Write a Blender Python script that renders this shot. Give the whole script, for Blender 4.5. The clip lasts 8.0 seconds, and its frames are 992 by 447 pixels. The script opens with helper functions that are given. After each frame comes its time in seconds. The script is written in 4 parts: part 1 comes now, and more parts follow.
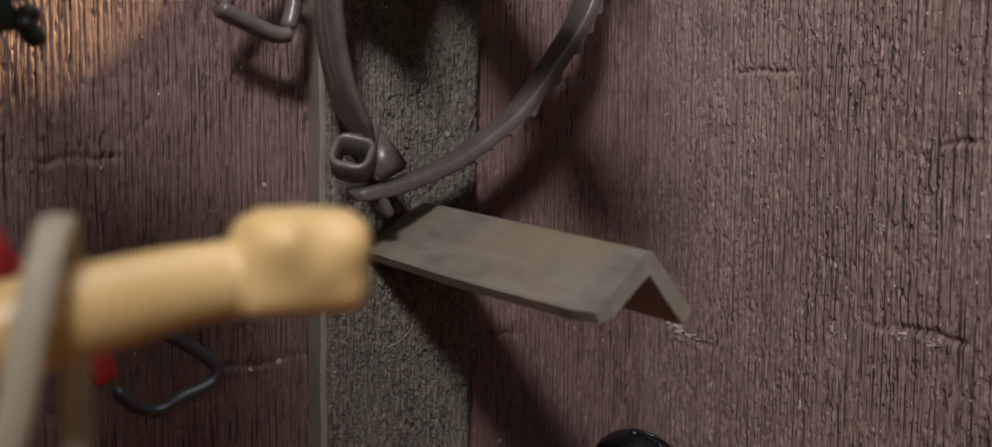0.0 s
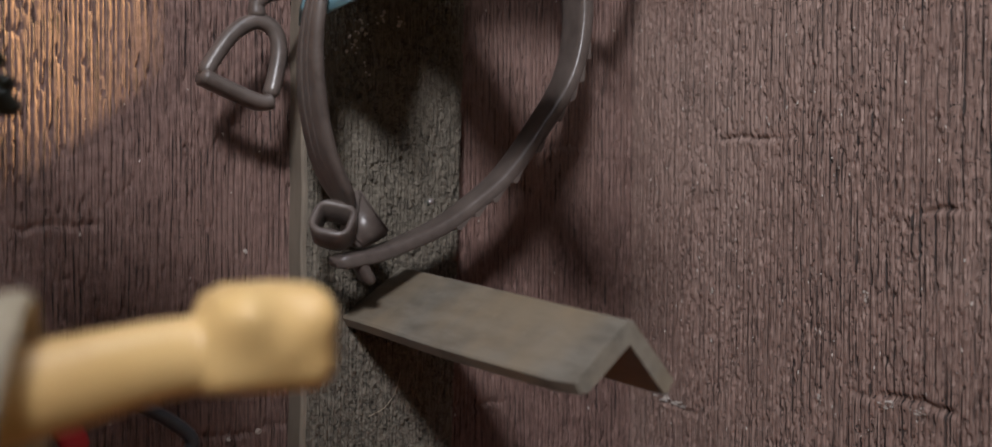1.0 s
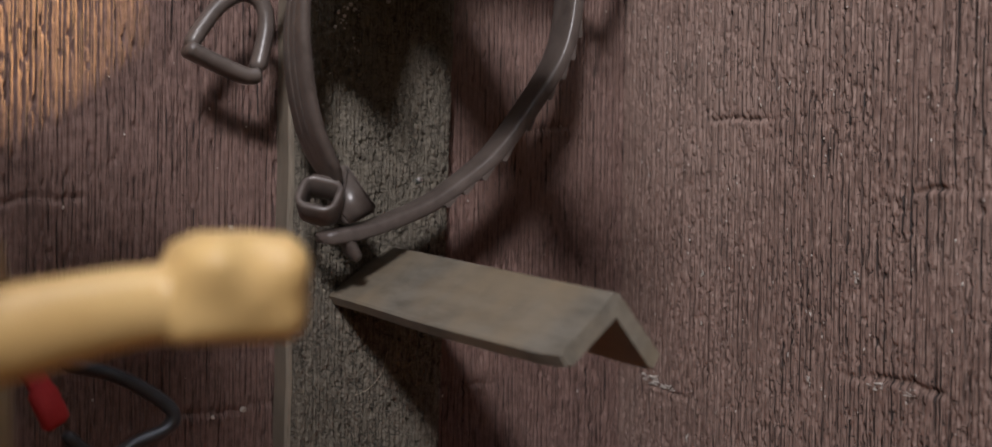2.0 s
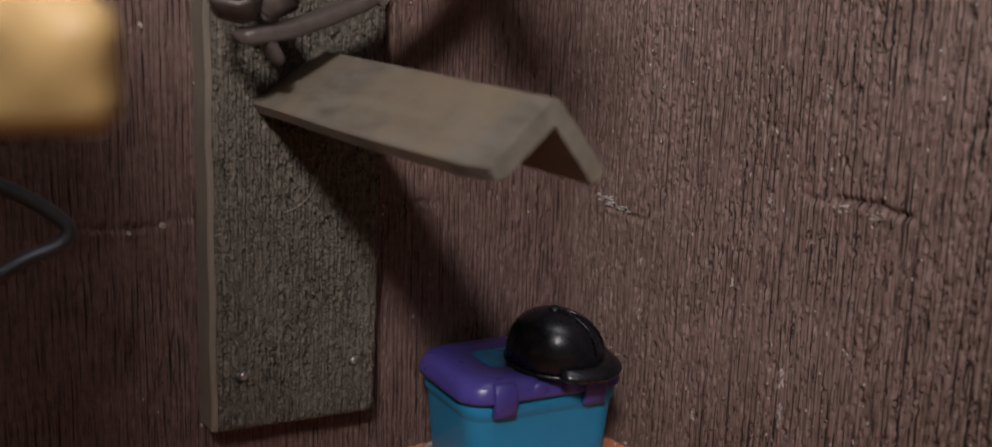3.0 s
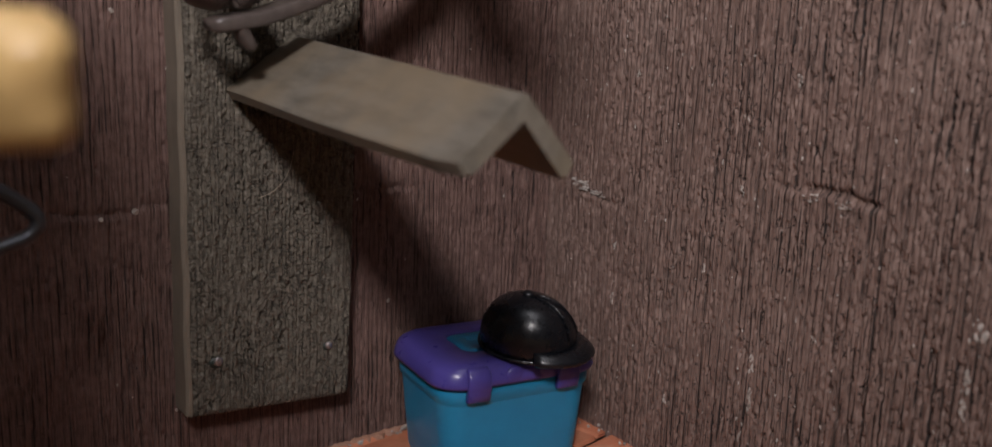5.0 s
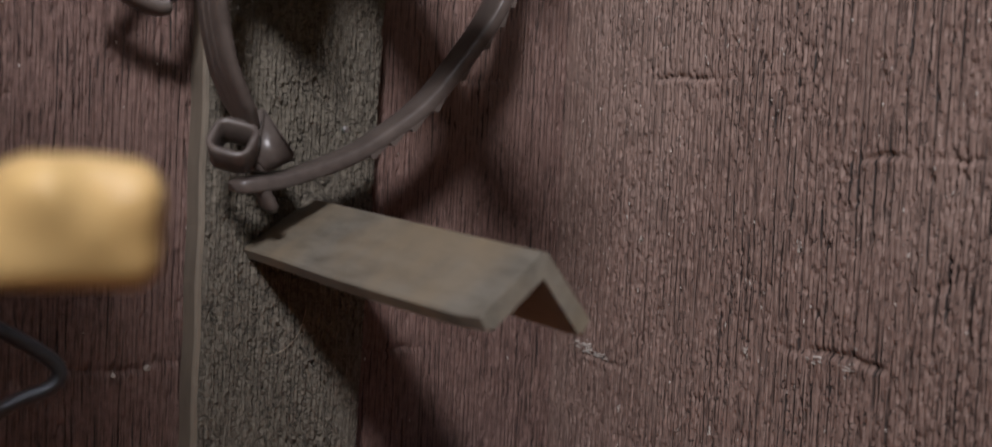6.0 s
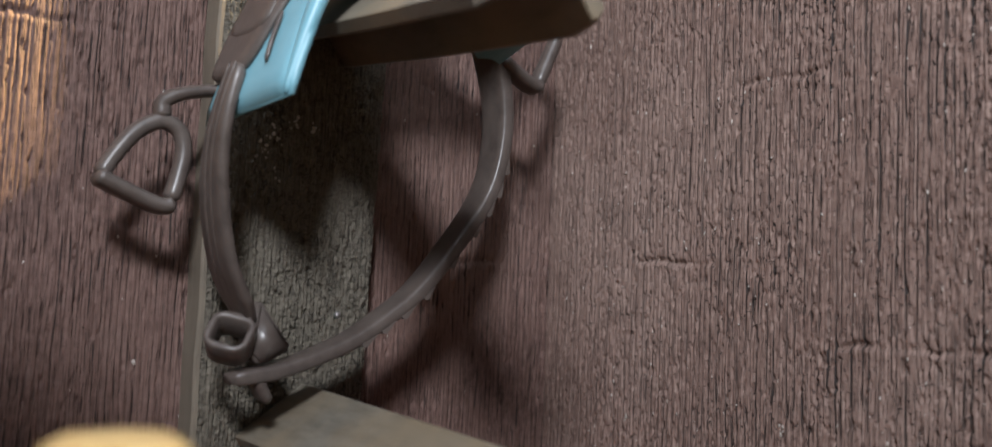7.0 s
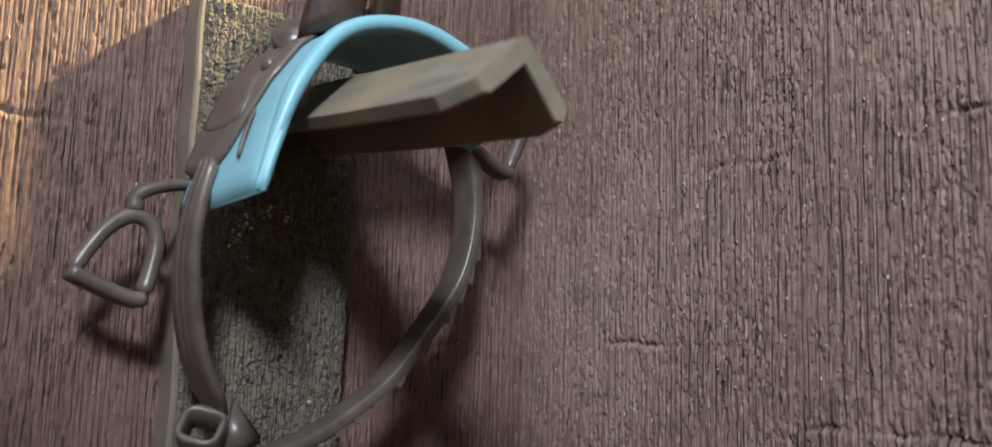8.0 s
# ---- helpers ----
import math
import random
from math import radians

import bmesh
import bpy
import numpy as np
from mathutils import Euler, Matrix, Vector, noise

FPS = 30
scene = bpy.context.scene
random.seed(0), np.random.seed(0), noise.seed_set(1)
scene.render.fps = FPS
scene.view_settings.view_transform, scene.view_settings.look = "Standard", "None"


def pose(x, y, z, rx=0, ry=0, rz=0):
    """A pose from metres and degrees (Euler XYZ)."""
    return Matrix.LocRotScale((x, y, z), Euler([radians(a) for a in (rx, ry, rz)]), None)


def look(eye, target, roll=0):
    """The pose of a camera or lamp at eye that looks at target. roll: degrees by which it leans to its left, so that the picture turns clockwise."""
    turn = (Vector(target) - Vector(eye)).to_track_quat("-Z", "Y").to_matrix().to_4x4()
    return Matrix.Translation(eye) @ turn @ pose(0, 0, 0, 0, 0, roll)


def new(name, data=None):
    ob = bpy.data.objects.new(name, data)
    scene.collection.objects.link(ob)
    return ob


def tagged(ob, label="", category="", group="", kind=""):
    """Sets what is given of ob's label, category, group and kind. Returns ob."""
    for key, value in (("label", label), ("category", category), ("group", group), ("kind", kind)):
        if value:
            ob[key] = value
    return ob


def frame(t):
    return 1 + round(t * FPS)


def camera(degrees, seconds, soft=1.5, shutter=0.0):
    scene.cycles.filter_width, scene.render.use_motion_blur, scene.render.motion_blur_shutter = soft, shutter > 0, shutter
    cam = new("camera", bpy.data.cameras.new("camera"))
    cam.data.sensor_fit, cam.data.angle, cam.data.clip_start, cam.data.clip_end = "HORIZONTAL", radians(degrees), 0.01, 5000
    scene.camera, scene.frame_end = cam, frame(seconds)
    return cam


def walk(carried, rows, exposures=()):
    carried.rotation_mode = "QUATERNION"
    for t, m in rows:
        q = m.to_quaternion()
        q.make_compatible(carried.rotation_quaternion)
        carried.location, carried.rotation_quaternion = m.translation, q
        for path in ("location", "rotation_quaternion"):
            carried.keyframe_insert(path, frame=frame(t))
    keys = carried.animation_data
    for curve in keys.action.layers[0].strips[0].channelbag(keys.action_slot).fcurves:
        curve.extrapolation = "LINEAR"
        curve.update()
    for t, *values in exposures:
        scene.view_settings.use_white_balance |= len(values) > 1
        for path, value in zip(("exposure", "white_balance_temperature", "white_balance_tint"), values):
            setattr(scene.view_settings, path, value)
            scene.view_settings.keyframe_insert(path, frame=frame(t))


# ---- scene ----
cam = camera(51.9, 8.0, shutter=0.3)
PATH = [
    (0, (-0.2439, -0.2912, 0.1455), (0.8003, 1.4080, -0.0054), 0.30),
    (0.5, (-0.2434, -0.2907, 0.1454), (0.8095, 1.4038, 0.0050), 0.37),
    (1, (-0.2409, -0.2911, 0.1468), (0.8204, 1.4038, 0.1178), 0.29),
    (1.2, (-0.2410, -0.2912, 0.1470), (0.8221, 1.4029, 0.1481), 0.50),
    (2.3, (-0.2335, -0.2884, 0.1394), (0.8392, 1.3967, 0.0397), 1.13),
    (2.5, (-0.2292, -0.2829, 0.1384), (0.8576, 1.3823, -0.0762), 1.16),
    (3, (-0.2168, -0.2748, 0.1361), (0.8781, 1.3558, -0.2410), 1.77),
    (3.5, (-0.2156, -0.2762, 0.1362), (0.8803, 1.3179, -0.3714), 2.00),
    (4, (-0.2146, -0.2752, 0.1348), (0.8924, 1.3115, -0.3718), 2.29),
    (4.2, (-0.2142, -0.2750, 0.1356), (0.8958, 1.3107, -0.3680), 2.28),
    (5.3, (-0.2169, -0.2766, 0.1409), (0.9168, 1.3326, -0.2134), 2.17),
    (5.5, (-0.2190, -0.2754, 0.1363), (0.9270, 1.3387, -0.1490), 2.28),
    (6, (-0.2244, -0.2785, 0.1385), (0.9316, 1.3506, 0.0388), 2.74),
    (6.5, (-0.2313, -0.2815, 0.1430), (0.9383, 1.3404, 0.1820), 2.96),
    (7, (-0.2332, -0.2836, 0.1518), (0.9488, 1.3205, 0.3243), 2.40),
    (7.5, (-0.2346, -0.2856, 0.1550), (0.9625, 1.2955, 0.4138), 1.97),
    (8, (-0.2347, -0.2881, 0.1581), (0.9713, 1.2793, 0.4557), 1.58),
]
walk(cam, [(t, look(eye, target, roll)) for t, eye, target, roll in PATH],
     exposures=[(0.0, 0.0, 6270, 13), (1.0, 0.05, 6170, 12), (2.5, -0.08, 6470, 15), (3.2, -0.18, 6570, 17), (4.2, -0.18, 6570, 17),
                (5.5, -0.08, 6420, 15), (6.5, 0.10, 6020, 11), (7.2, 0.24, 5820, 6), (8.0, 0.28, 5770, 4)])
cam.data.dof.use_dof = True
cam.data.dof.focus_distance = 0.305
cam.data.dof.aperture_fstop = 13.0

# ---------------------------------------------------------------- light
world = bpy.data.worlds.new("room_light")
scene.world = world
world.use_nodes = True
world.node_tree.nodes["Background"].inputs[0].default_value = (0.90, 0.93, 1.0, 1)
world.node_tree.nodes["Background"].inputs[1].default_value = 0.060

lamp = bpy.data.lights.new("work_lamp", "SPOT")
lamp.energy, lamp.color, lamp.shadow_soft_size = 18.2, (1.0, 0.972, 0.968), 0.046
lamp.spot_size, lamp.spot_blend = radians(49.0), 1.0
lamp_ob = new("work_lamp", lamp)
lamp_ob.matrix_world = look((-0.415, -0.505, 0.485), (-0.035, -0.050, 0.190))

# added fill without a known source, lifts the shadows round the saddle
overhead = bpy.data.lights.new("overhead_fill", "AREA")
overhead.energy, overhead.color, overhead.shape, overhead.size = 0.75, (0.95, 0.97, 1.0), "DISK", 0.30
new("overhead_fill", overhead).matrix_world = look((-0.18, -0.24, 0.64), (-0.10, -0.08, 0.10))

sun = bpy.data.lights.new("low_sun", "SUN")
sun.energy, sun.angle, sun.color = 26.0, radians(3.0), (1.0, 0.68, 0.30)
sun_ob = new("low_sun", sun)
sun_ob.matrix_world = look((1.2, -0.3, 1.02), (0, 0, 0))

# ---------------------------------------------------------------- materials


def surface(name, dark, mid, light, grain=(300, 300, 40), stain=12.0, rough=0.8, bump=0.3, depth=0.0006, metal=0.0, coat=0.0,
            speck=None, speck_scale=(260, 260, 260), speck_cut=0.72, vary=0.0, span=(0.33, 0.62), speck_soft=0.06, spec=0.5):
    """Grain stretched along one axis, broad stains, optional specks of another colour, fine bump."""
    m = bpy.data.materials.new(name)
    m.use_nodes = True
    t = m.node_tree
    n, ln = t.nodes, t.links.new
    b = n["Principled BSDF"]
    co = n.new("ShaderNodeTexCoord")
    mp = n.new("ShaderNodeMapping")
    mp.inputs["Scale"].default_value = grain
    ln(co.outputs["Object"], mp.inputs["Vector"])
    g = n.new("ShaderNodeTexNoise")
    g.inputs["Scale"].default_value, g.inputs["Detail"].default_value, g.inputs["Roughness"].default_value = 1.0, 6.0, 0.65
    ln(mp.outputs["Vector"], g.inputs["Vector"])
    s = n.new("ShaderNodeTexNoise")
    s.inputs["Scale"].default_value, s.inputs["Detail"].default_value, s.inputs["Roughness"].default_value = stain, 5.0, 0.6
    ln(co.outputs["Object"], s.inputs["Vector"])
    r1 = n.new("ShaderNodeValToRGB")
    r1.color_ramp.elements[0].position, r1.color_ramp.elements[0].color = span[0], (*dark, 1)
    r1.color_ramp.elements[1].position, r1.color_ramp.elements[1].color = span[1], (*mid, 1)
    ln(g.outputs["Fac"], r1.inputs["Fac"])
    r2 = n.new("ShaderNodeValToRGB")
    r2.color_ramp.elements[0].position, r2.color_ramp.elements[0].color = 0.40, (0, 0, 0, 1)
    r2.color_ramp.elements[1].position, r2.color_ramp.elements[1].color = 0.72, (1, 1, 1, 1)
    ln(s.outputs["Fac"], r2.inputs["Fac"])
    mx = n.new("ShaderNodeMix")
    mx.data_type = "RGBA"
    ln(r2.outputs["Color"], mx.inputs["Factor"])
    ln(r1.outputs["Color"], mx.inputs["A"])
    mx.inputs["B"].default_value = (*light, 1)
    out = mx.outputs["Result"]
    if speck:
        sp = n.new("ShaderNodeTexNoise")
        sp.inputs["Scale"].default_value, sp.inputs["Detail"].default_value = 1.0, 3.0
        sm = n.new("ShaderNodeMapping")
        sm.inputs["Scale"].default_value = speck_scale
        ln(co.outputs["Object"], sm.inputs["Vector"])
        ln(sm.outputs["Vector"], sp.inputs["Vector"])
        cut = n.new("ShaderNodeMapRange")
        cut.inputs["From Min"].default_value, cut.inputs["From Max"].default_value = speck_cut, speck_cut + speck_soft
        ln(sp.outputs["Fac"], cut.inputs["Value"])
        m2 = n.new("ShaderNodeMix")
        m2.data_type = "RGBA"
        ln(cut.outputs["Result"], m2.inputs["Factor"])
        ln(out, m2.inputs["A"])
        m2.inputs["B"].default_value = (*speck, 1)
        out = m2.outputs["Result"]
    if vary:
        inf = n.new("ShaderNodeObjectInfo")
        hv = n.new("ShaderNodeHueSaturation")
        vr = n.new("ShaderNodeMapRange")
        vr.inputs["To Min"].default_value, vr.inputs["To Max"].default_value = 1 - vary, 1 + vary
        ln(inf.outputs["Random"], vr.inputs["Value"])
        ln(vr.outputs["Result"], hv.inputs["Value"])
        ln(out, hv.inputs["Color"])
        out = hv.outputs["Color"]
    ln(out, b.inputs["Base Color"])
    rr = n.new("ShaderNodeMapRange")
    rr.inputs["To Min"].default_value, rr.inputs["To Max"].default_value = max(0.03, rough - 0.1), min(1.0, rough + 0.1)
    ln(g.outputs["Fac"], rr.inputs["Value"])
    ln(rr.outputs["Result"], b.inputs["Roughness"])
    b.inputs["Specular IOR Level"].default_value = spec
    b.inputs["Metallic"].default_value = metal
    b.inputs["Coat Weight"].default_value = coat
    bp = n.new("ShaderNodeBump")
    bp.inputs["Strength"].default_value, bp.inputs["Distance"].default_value = bump, depth
    if speck and bump > 0.5:
        dig = n.new("ShaderNodeMath")
        dig.operation = "SUBTRACT"
        ln(g.outputs["Fac"], dig.inputs[0])
        ln(cut.outputs["Result"], dig.inputs[1])
        ln(dig.outputs["Value"], bp.inputs["Height"])
    else:
        ln(g.outputs["Fac"], bp.inputs["Height"])
    ln(bp.outputs["Normal"], b.inputs["Normal"])
    return m


def rough_wood(name, dark, mid, light, pit, across="X", ridge=480.0, fine=1150.0, open_at=(0.46, 0.60), pits=(0.66, 0.72), chips=(0.66, 0.72),
               blocks=None, coarse=(0.0, 1.0), depth=0.0007, rough=0.75, stain=13.0, run=75.0, cav_dark=0.95):
    """Weathered upright grain: broken grooves of two widths, pits, short cross chips, streaks and broad stains.
    across: the level axis of the face; blocks: counts per metre of a cracked block pattern; coarse: where along that axis the grain is fine and where coarse."""
    m = bpy.data.materials.new(name)
    m.use_nodes = True
    t = m.node_tree
    n, ln = t.nodes, t.links.new
    b = n["Principled BSDF"]
    sep = n.new("ShaderNodeSeparateXYZ")
    ln(n.new("ShaderNodeTexCoord").outputs["Object"], sep.inputs[0])
    u, v = sep.outputs[across], sep.outputs["Z"]

    def calc(op, a, c=0.0, clamp=False):
        q = n.new("ShaderNodeMath")
        q.operation, q.use_clamp = op, clamp
        for k, val in enumerate((a, c)):
            if isinstance(val, (int, float)):
                q.inputs[k].default_value = val
            else:
                ln(val, q.inputs[k])
        return q.outputs[0]

    def field(uu, su, sv, detail=2.0, lift=0.0):
        c = n.new("ShaderNodeCombineXYZ")
        ln(calc("MULTIPLY", uu, su), c.inputs[0])
        ln(calc("MULTIPLY", v, sv), c.inputs[1])
        c.inputs[2].default_value = lift
        q = n.new("ShaderNodeTexNoise")
        q.inputs["Scale"].default_value, q.inputs["Detail"].default_value, q.inputs["Roughness"].default_value = 1.0, detail, 0.6
        ln(c.outputs[0], q.inputs["Vector"])
        return q.outputs["Fac"]

    def step(val, lo, hi, a=0.0, c=1.0):
        q = n.new("ShaderNodeMapRange")
        q.interpolation_type = "SMOOTHSTEP"
        for k, x in zip(("From Min", "From Max", "To Min", "To Max"), (lo, hi, a, c)):
            q.inputs[k].default_value = x
        ln(val, q.inputs["Value"])
        return q.outputs["Result"]

    def lines(uu, count, lo, hi):
        q = n.new("ShaderNodeTexVoronoi")
        q.voronoi_dimensions, q.feature = "1D", "DISTANCE_TO_EDGE"
        q.inputs["Scale"].default_value = 1.0
        ln(calc("MULTIPLY", uu, count), q.inputs["W"])
        return step(q.outputs["Distance"], lo, hi, 1.0, 0.0)

    w = calc("ADD", u, calc("MULTIPLY", calc("SUBTRACT", field(u, 60, 16, 2), 0.5), 0.0030))
    w = calc("ADD", w, calc("MULTIPLY", calc("SUBTRACT", field(u, 900, 420, 2, 3.0), 0.5), 0.00020))
    zone = calc("MULTIPLY", step(u, coarse[0], coarse[1], 0.45, 1.0), step(field(u, 55, 30, 3, 7.0), 0.30, 0.66, 0.45, 1.25))
    g1 = calc("MULTIPLY", lines(w, ridge, 0.03, 0.13), step(field(w, ridge * 0.8, run, 3, 1.0), open_at[0], open_at[1]))
    g2 = calc("MULTIPLY", lines(w, fine, 0.05, 0.22), step(field(w, fine * 0.8, run * 2.5, 3, 2.0), 0.48, 0.62))
    hole = step(field(w, 820, 480, 3, 4.0), pits[0], pits[1])
    chip = step(field(w, 420, 1500, 2, 5.0), chips[0], chips[1])
    cav = calc("MAXIMUM", calc("MAXIMUM", g1, calc("MULTIPLY", g2, 0.62)), calc("MAXIMUM", calc("MULTIPLY", hole, 0.9), calc("MULTIPLY", chip, 0.75)))
    if blocks:
        c = n.new("ShaderNodeCombineXYZ")
        ln(calc("MULTIPLY", w, blocks[0]), c.inputs[0])
        ln(calc("ADD", calc("MULTIPLY", v, blocks[1]), calc("MULTIPLY", field(u, 500, 160, 2, 8.0), 1.6)), c.inputs[1])
        q = n.new("ShaderNodeTexVoronoi")
        q.voronoi_dimensions, q.feature = "2D", "DISTANCE_TO_EDGE"
        q.inputs["Scale"].default_value, q.inputs["Randomness"].default_value = 1.0, 1.0
        ln(c.outputs[0], q.inputs["Vector"])
        split = calc("MULTIPLY", step(q.outputs["Distance"], 0.03, 0.15, 1.0, 0.0), step(field(u, 420, 300, 3, 9.0), 0.45, 0.62))
        cav = calc("MAXIMUM", cav, split)
    cav = calc("MULTIPLY", cav, zone, True)
    streak, mottle = field(w, 2500, 95, 4, 6.0), field(u, 520, 330, 5, 10.0)
    tone = calc("ADD", calc("MULTIPLY", streak, 0.55), calc("MULTIPLY", mottle, 0.45))
    ramp = n.new("ShaderNodeValToRGB")
    ramp.color_ramp.elements[0].position, ramp.color_ramp.elements[0].color = 0.36, (*dark, 1)
    ramp.color_ramp.elements[1].position, ramp.color_ramp.elements[1].color = 0.62, (*light, 1)
    ramp.color_ramp.elements.new(0.49).color = (*mid, 1)
    ln(tone, ramp.inputs["Fac"])

    def mix(fac, a, c):
        q = n.new("ShaderNodeMix")
        q.data_type = "RGBA"
        ln(fac, q.inputs["Factor"])
        ln(a, q.inputs["A"])
        if isinstance(c, tuple):
            q.inputs["B"].default_value = (*c, 1)
        else:
            ln(c, q.inputs["B"])
        return q.outputs["Result"]

    col = mix(calc("MULTIPLY", step(field(u, stain, stain, 5, 12.0), 0.42, 0.70), 0.55), ramp.outputs["Color"], light)
    # grooves and pits coloured near black: grime plus their shade painted in
    col = mix(calc("MULTIPLY", cav, cav_dark), col, pit)
    ln(col, b.inputs["Base Color"])
    ln(calc("ADD", calc("MULTIPLY", mottle, 0.24), rough - 0.12), b.inputs["Roughness"])
    b.inputs["Specular IOR Level"].default_value = 0.42
    high = calc("SUBTRACT", calc("ADD", calc("MULTIPLY", mottle, 0.45), calc("MULTIPLY", streak, 0.22)), cav)
    bp = n.new("ShaderNodeBump")
    bp.inputs["Strength"].default_value, bp.inputs["Distance"].default_value = 0.8, depth
    ln(high, bp.inputs["Height"])
    ln(bp.outputs["Normal"], b.inputs["Normal"])
    return m


M_WALL_N = rough_wood("reddish_brown_stained_wood", (0.056, 0.030, 0.024), (0.122, 0.071, 0.058), (0.174, 0.110, 0.091), (0.010, 0.006, 0.005),
                      "X", 500, 1250, (0.45, 0.60), (0.68, 0.74), (0.68, 0.74), None, (-0.50, -0.45), run=60.0)
M_WALL_E = rough_wood("brown_stained_wood", (0.082, 0.050, 0.039), (0.171, 0.108, 0.087), (0.249, 0.175, 0.145), (0.009, 0.006, 0.005),
                      "Y", 400, 1000, (0.43, 0.55), (0.61, 0.67), (0.65, 0.71), None, (-0.010, -0.11), 0.0009, run=40.0)
M_BOARD = rough_wood("weathered_olive_grey_board", (0.058, 0.049, 0.037), (0.112, 0.097, 0.074), (0.160, 0.140, 0.110), (0.014, 0.012, 0.010),
                     "X", 560, 1300, (0.48, 0.62), (0.61, 0.67), (0.58, 0.66), (430, 700), (-0.50, -0.45), 0.0010, 0.85, 20.0, 160.0, 0.62)
M_RACK = surface("olive_grey_painted_wood", (0.095, 0.084, 0.066), (0.162, 0.146, 0.118), (0.205, 0.158, 0.100),
                 grain=(260, 60, 260), stain=26, rough=0.60, bump=0.30, speck=(0.26, 0.23, 0.18), speck_scale=(420, 420, 420), speck_cut=0.72)
M_EDGE = surface("planed_board_edge", (0.120, 0.100, 0.075), (0.165, 0.139, 0.106), (0.190, 0.158, 0.118), grain=(300, 300, 60), stain=40, rough=0.7, bump=0.2)
M_GROUND = surface("dull_dark_ground", (0.035, 0.028, 0.023), (0.055, 0.045, 0.037), (0.070, 0.058, 0.048), grain=(30, 30, 30), stain=4, rough=0.95, bump=0.2)
M_LEATHER = surface("dark_brown_moulded_plastic", (0.058, 0.046, 0.041), (0.082, 0.066, 0.058), (0.108, 0.088, 0.077),
                    grain=(420, 420, 420), stain=70, rough=0.36, bump=0.22, depth=0.0003)
M_SEAT = surface("glossy_dark_brown_plastic", (0.018, 0.012, 0.010), (0.032, 0.021, 0.016), (0.045, 0.030, 0.023),
                 grain=(200, 200, 200), stain=50, rough=0.25, bump=0.08, depth=0.0003)
M_PAD = surface("pale_turquoise_plastic", (0.150, 0.330, 0.400), (0.185, 0.380, 0.455), (0.215, 0.420, 0.495),
                grain=(420, 420, 420), stain=30, rough=0.42, bump=0.10, depth=0.0003)
M_TEAL = surface("teal_blue_plastic", (0.006, 0.190, 0.370), (0.008, 0.215, 0.410), (0.011, 0.235, 0.440),
                 grain=(120, 120, 120), stain=25, rough=0.36, bump=0.04, depth=0.0002)
M_PURPLE = surface("violet_plastic", (0.052, 0.040, 0.225), (0.064, 0.050, 0.262), (0.078, 0.062, 0.290),
                   grain=(150, 150, 150), stain=30, rough=0.30, bump=0.06, depth=0.0002)
M_BLACK = surface("satin_black_plastic", (0.003, 0.004, 0.005), (0.004, 0.005, 0.007), (0.006, 0.007, 0.010),
                  grain=(300, 300, 300), stain=60, rough=0.28, bump=0.05, depth=0.0002, spec=0.5)
M_SKIN = surface("tan_doll_vinyl", (0.60, 0.385, 0.150), (0.69, 0.460, 0.185), (0.75, 0.520, 0.225),
                 grain=(60, 60, 60), stain=30, rough=0.33, bump=0.03, depth=0.0002)
M_RED = surface("red_cloth", (0.33, 0.012, 0.014), (0.42, 0.02, 0.022), (0.47, 0.03, 0.03),
                grain=(900, 900, 900), stain=60, rough=0.85, bump=0.3, depth=0.0003)
M_STRAP = surface("greyish_tan_strap", (0.32, 0.27, 0.19), (0.43, 0.375, 0.27), (0.49, 0.43, 0.31),
                  grain=(500, 500, 80), stain=50, rough=0.7, bump=0.15, depth=0.0003)
M_STEEL = surface("dark_blue_grey_metal", (0.040, 0.044, 0.050), (0.060, 0.065, 0.074), (0.080, 0.086, 0.096),
                  grain=(300, 300, 300), stain=60, rough=0.36, bump=0.05, depth=0.0002, metal=0.6)
M_NAIL = surface("bright_nail_steel", (0.25, 0.24, 0.23), (0.45, 0.44, 0.43), (0.62, 0.61, 0.60),
                 grain=(900, 900, 900), stain=90, rough=0.32, bump=0.1, depth=0.0002, metal=0.85)
M_BRICK = surface("worn_terracotta", (0.34, 0.098, 0.046), (0.50, 0.158, 0.076), (0.55, 0.235, 0.132),
                  grain=(60, 160, 90), stain=38, rough=0.82, bump=0.35, depth=0.0008, speck=(0.50, 0.36, 0.28), speck_scale=(38, 80, 50), speck_cut=0.54, vary=0.10, speck_soft=0.26)
M_MORTAR = surface("grey_mortar", (0.15, 0.075, 0.050), (0.24, 0.140, 0.100), (0.30, 0.200, 0.150),
                   grain=(400, 400, 400), stain=60, rough=0.95, bump=0.6)
M_DUST = surface("dusty_terracotta_mortar", (0.22, 0.105, 0.065), (0.38, 0.190, 0.120), (0.46, 0.280, 0.200),
                 grain=(700, 700, 700), stain=60, rough=0.95, bump=0.6)
M_CRUMB = surface("pale_plaster_crumbs", (0.22, 0.19, 0.165), (0.38, 0.335, 0.295), (0.52, 0.475, 0.43),
                  grain=(600, 600, 600), stain=90, rough=0.9, bump=0.4)
M_SPLINTER = surface("grey_wood_splinter", (0.13, 0.10, 0.075), (0.24, 0.19, 0.145), (0.30, 0.25, 0.19),
                     grain=(100, 900, 900), stain=60, rough=0.85, bump=0.4)
M_GREEN = surface("very_dark_green_plastic", (0.008, 0.014, 0.011), (0.014, 0.022, 0.017), (0.020, 0.030, 0.023),
                  grain=(200, 200, 200), stain=60, rough=0.5, bump=0.1)

# ---------------------------------------------------------------- mesh helpers


